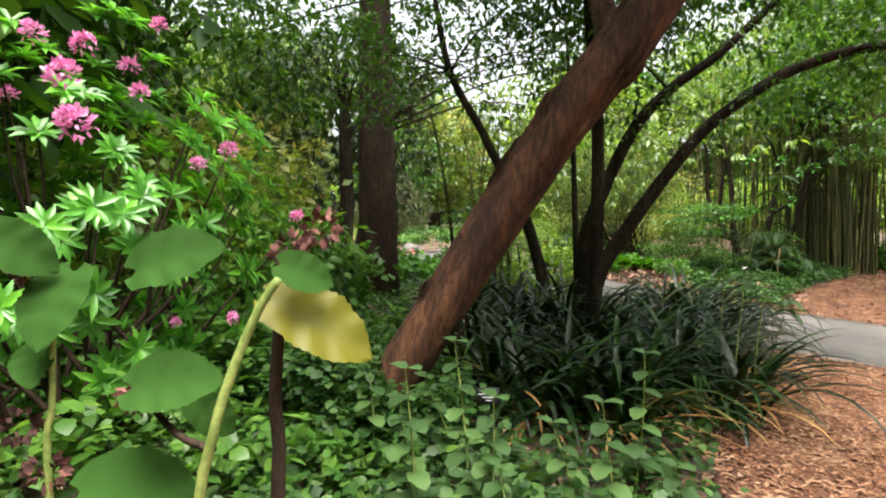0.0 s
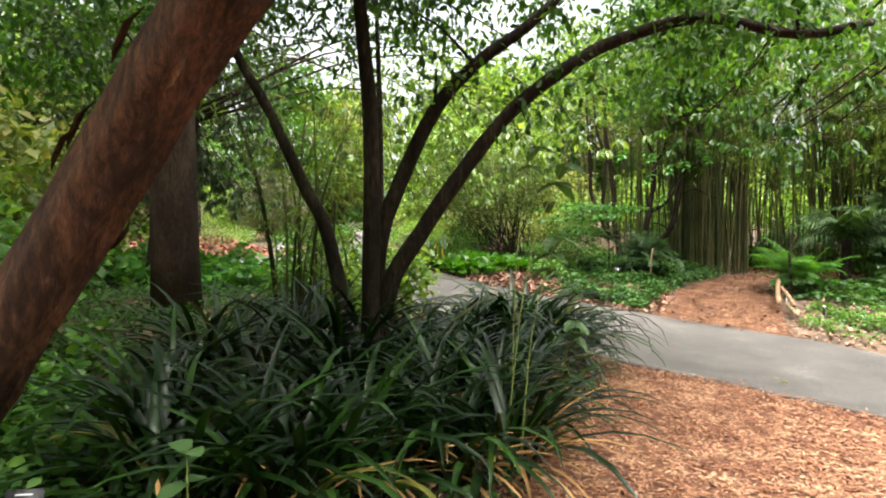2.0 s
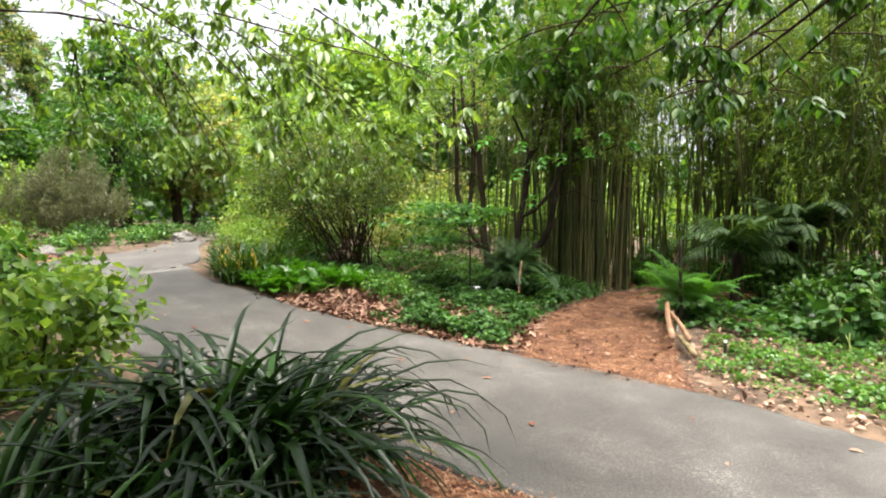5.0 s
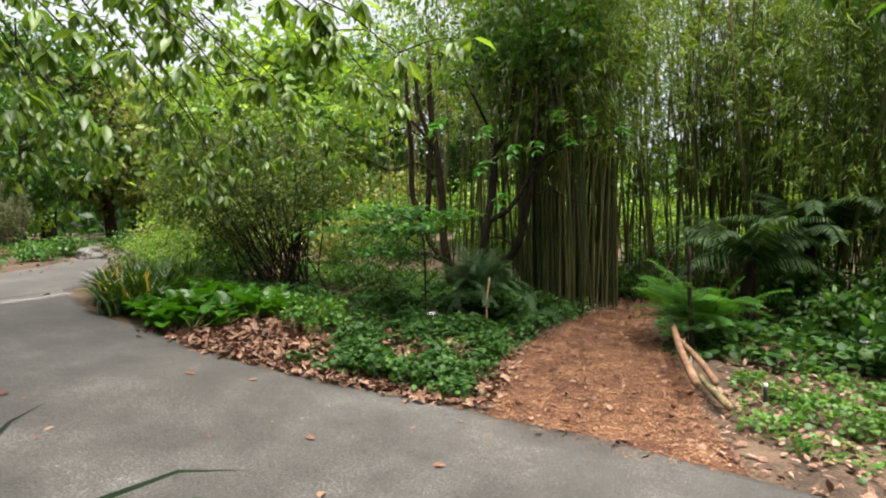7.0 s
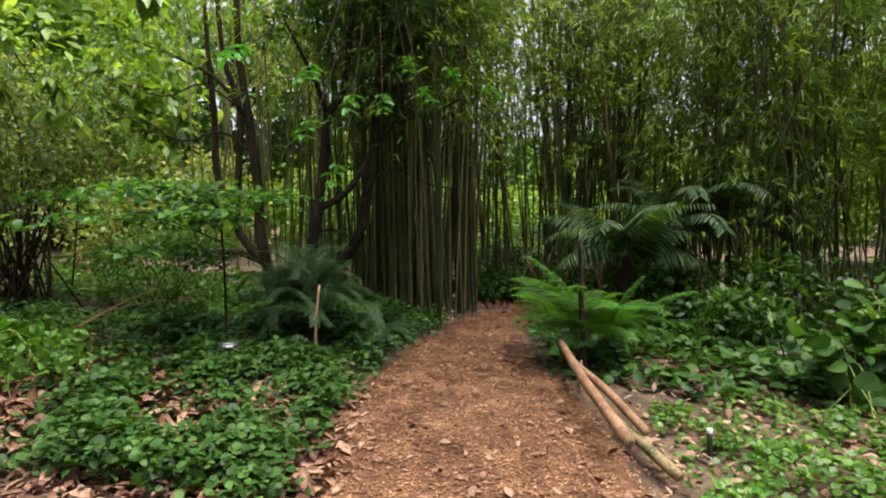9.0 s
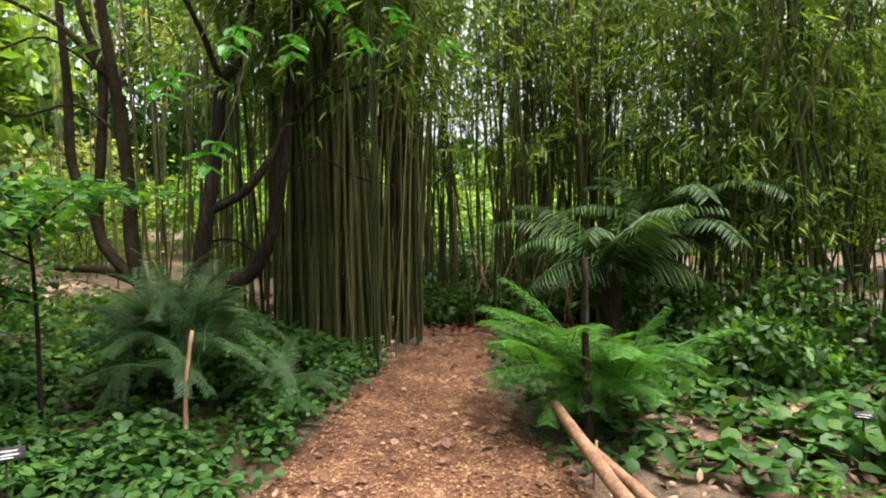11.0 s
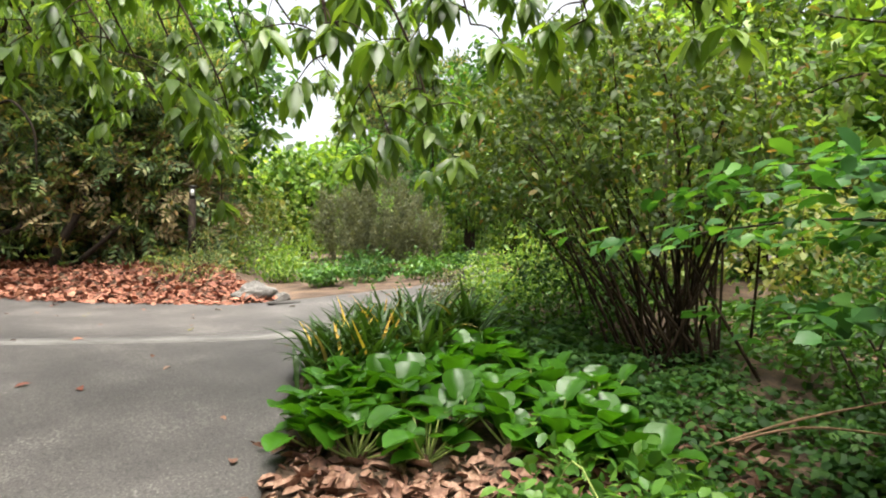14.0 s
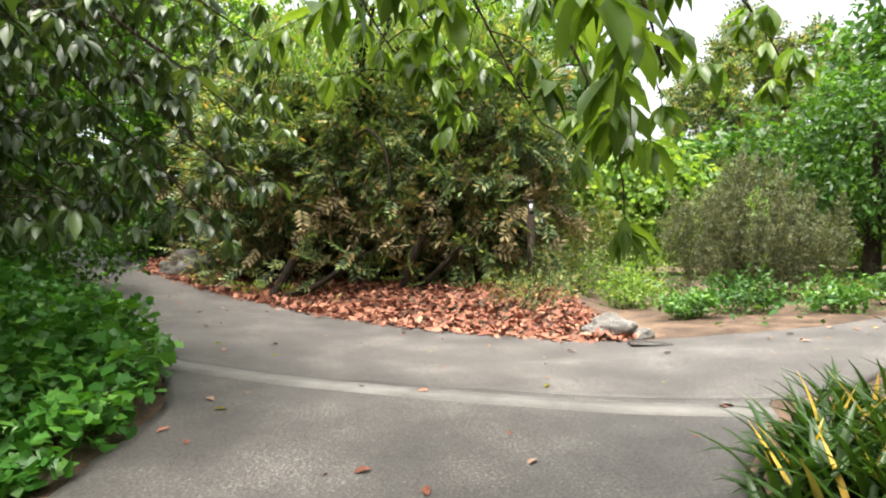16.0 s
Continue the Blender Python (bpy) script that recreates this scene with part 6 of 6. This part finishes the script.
b = on_ground(-19.4, 8.3)
tree("pine", b, (-19.4, 8.4, 5.9), .17, (-19.3, 8.3, 4.4), (2.1, 2.3, 2.1), 170, 46, .2, .45, G_TREE, BARK_DARK, "dense evergreen tree with dark forked trunk", 12, SLIM, .35, fork=.2)

# ---- trees all around ----
# Trees behind the start of the walk are unseen, added to block light.
BACK = [
    (-27, 4, 5, 2.6, G_BRIGHT), (-30, 12, 5, 3, G_TREE), (-34, -2, 11, 4.5, G_BRIGHT), (-24, -6, 9, 3.6, G_TREE), (-24, -13, 10, 4, G_TREE), (-17, -16, 10, 4.2, G_TREE),
    (-10, -15, 9, 4, G_TREE), (-3, -17, 9, 4, G_TREE), (5, -18, 9, 4, G_TREE), (12, -13, 9, 4, G_TREE), (14, -3, 9, 4, G_TREE), (14, 7, 10, 4, G_TREE),
    (11, 15, 6.5, 3, G_BRIGHT), (5, 24, 5.5, 2.8, G_BRIGHT), (-4.5, 21, 5.5, 2.6, G_BRIGHT), (-9, 17, 8.5, 3.6, G_TREE), (-10.5, 11, 7, 2.6, G_BRIGHT), (-15, 18, 8, 3.2, G_TREE),
    (-9.5, 7.4, 4.6, 1.6, G_BRIGHT), (-9, -7.5, 8, 3, G_TREE), (-12, -3.5 - 8, 8, 3, G_BRIGHT), (-5.6, -9.9, 6, 1.7, G_TREE), (-3.4, -12.2, 6, 2.2, G_TREE), (-28, 20, 10, 4, G_TREE), (-23.5, 12.0, 9.5, 2.5, G_TREE), (-28, 8.0, 6.0, 2.6, G_TREE), (-23.5, 15, 8.5, 3.2, G_OLIVE), (-20.5, -1.0, 8.5, 3.0, G_TREE), (-21, -9.5, 9, 3.4, G_TREE), (-13.5, 15.5, 5.8, 2.6, G_BRIGHT)]
for x, y, h, w, m_ in BACK:
    b = on_ground(x, y)
    near = math.hypot(x + 4, y + 1) < 11
    size = .17 if near else .36
    tree("background_tree", b, (x + rng.normal() * .4, y + rng.normal() * .4, b[2] + h * .85), .1 + h * .014, (x, y, b[2] + h * .58), (w, w, h * .4), int(80 + w * 22), 60 if near else 42, size, .55, m_, BARK_BROWN if h < 9 else BARK_DARK, "broad leafy garden tree", 12, KITE if near else SLIM, .42 if near else .6, fork=.25)
n = 46000
a = rng.uniform(0, 6.28, n)
r = 34 + 10 * rng.random(n)
top = 3.2 + 2.8 * lumps(np.cos(a) * 9, np.sin(a) * 9, .9, 2.0) + 2.0 * lumps(a * 8, a * 5, 1.3)
z = rng.random(n) ** .8 * top
p = np.stack([-8 + np.cos(a) * r, 2 + np.sin(a) * r, height(-8 + np.cos(a) * r, 2 + np.sin(a) * r) + z], -1)
ln = rng.uniform(.5, 1.1, n)
tagged(part("far_wood", leaves(p, rand_dirs(n) - [0, 0, .3], rand_dirs(n) + [0, 0, .6], ln, ln * .6, SLIM), G_TREE), "distant belt of green garden trees", "woodland", kind="stuff")
b = on_ground(-16.8, -4.4)
tree("background_tree", b, (-14.2, -3.2, 7), .16, (-12.4, -2.8, 5.9), (1.9, 3.2, .9), 80, 44, .2, .22, G_BRIGHT, BARK_BROWN, "tree with fresh drooping narrow leaves above the yews", 10, SLIM, .35, droop=1.0, fork=.5)
UNDER = [(-9.5, 6.3, 1.2, G_BRIGHT), (-8.0, 6.2, 1.3, G_OLIVE), (-6.5, 7.4, 1.0, G_OLIVE), (-6.5, 10.5, 1.2, G_BRIGHT), (2.6, 12.6, .8, G_TREE), (1.2, 13.2, .9, G_TREE), (.2, 11.6, .6, G_TREE), (3.6, 11.4, .8, G_TREE), (-3.6, 12.5, 1.4, G_BRIGHT), (.6, 16.2, 1.6, G_BRIGHT), (3.8, 17, 1.7, G_BRIGHT), (-2.2, 15.5, 1.6, G_BRIGHT), (-5.2, 14.6, 1.6, G_BRIGHT), (-7.8, 12.4, 1.7, G_OLIVE), (7, 13, 2, G_BRIGHT), (-3.5, -10.8, 1.1, G_BRIGHT), (-4.2, -8.8, 1.2, G_BRIGHT), (-6, -7.5, 1.4, G_OLIVE), (-7.2, -6.2, 1.2, G_BRIGHT), (-2.6, -8.4, .7, G_COVER_LIGHT), (-8.2, -9.5, 1.8, G_TREE), (-3, -3.8, .7, G_BRIGHT), (-4.4, -3.5, .7, G_COVER_LIGHT), (6.5, 2.2, 1.0, G_TREE), (8.2, .6, 1.2, G_TREE), (10.5, -1.2, 1.5, G_TREE), (-12.0, 9.0, 1.2, G_BRIGHT), (-11.2, 7.2, .9, G_OLIVE), (-15.5, 13.2, 1.4, G_BRIGHT), (-19.6, -3.6, 1.4, G_BRIGHT), (-19.4, -5.6, 1.3, G_OLIVE), (-22, 6, 1.6, G_BRIGHT), (-22.5, 1, 1.8, G_OLIVE), (-23, 10, 1.8, G_BRIGHT), (-19, 18, 1.4, G_OLIVE), (-23, 28, 2.2, G_BRIGHT), (-18.5, 27, 2.2, G_BRIGHT), (-20, -8.5, 1.8, G_TREE), (-14, -11.5, 1.4, G_TREE), (-18, -16.5, 2.0, G_TREE), (-22, -19, 2.6, G_TREE), (-25, -16.5, 2.6, G_TREE), (-20.5, -12.2, 1.6, G_TREE), (-15, -14, 2.0, G_TREE), (-29, -21, 3, G_TREE), (-12, -7.9, 1.3, G_TREE), (4.5, -13.5, 1.8, G_TREE), (0, -14.5, 2.0, G_TREE), (8, -12, 2, G_TREE)]
for x, y, s, m_ in UNDER:
    b = on_ground(x, y)
    shrub("garden_shrub", b, (x, y, b[2] + s * .8), (s, s, s * .75), int(50 + 36 * s), 26, .11 if s < 1.4 else .17, .62, m_, BARK_BROWN, "leafy garden shrub of fresh green", 9, SLIM, .2 * s, .014)
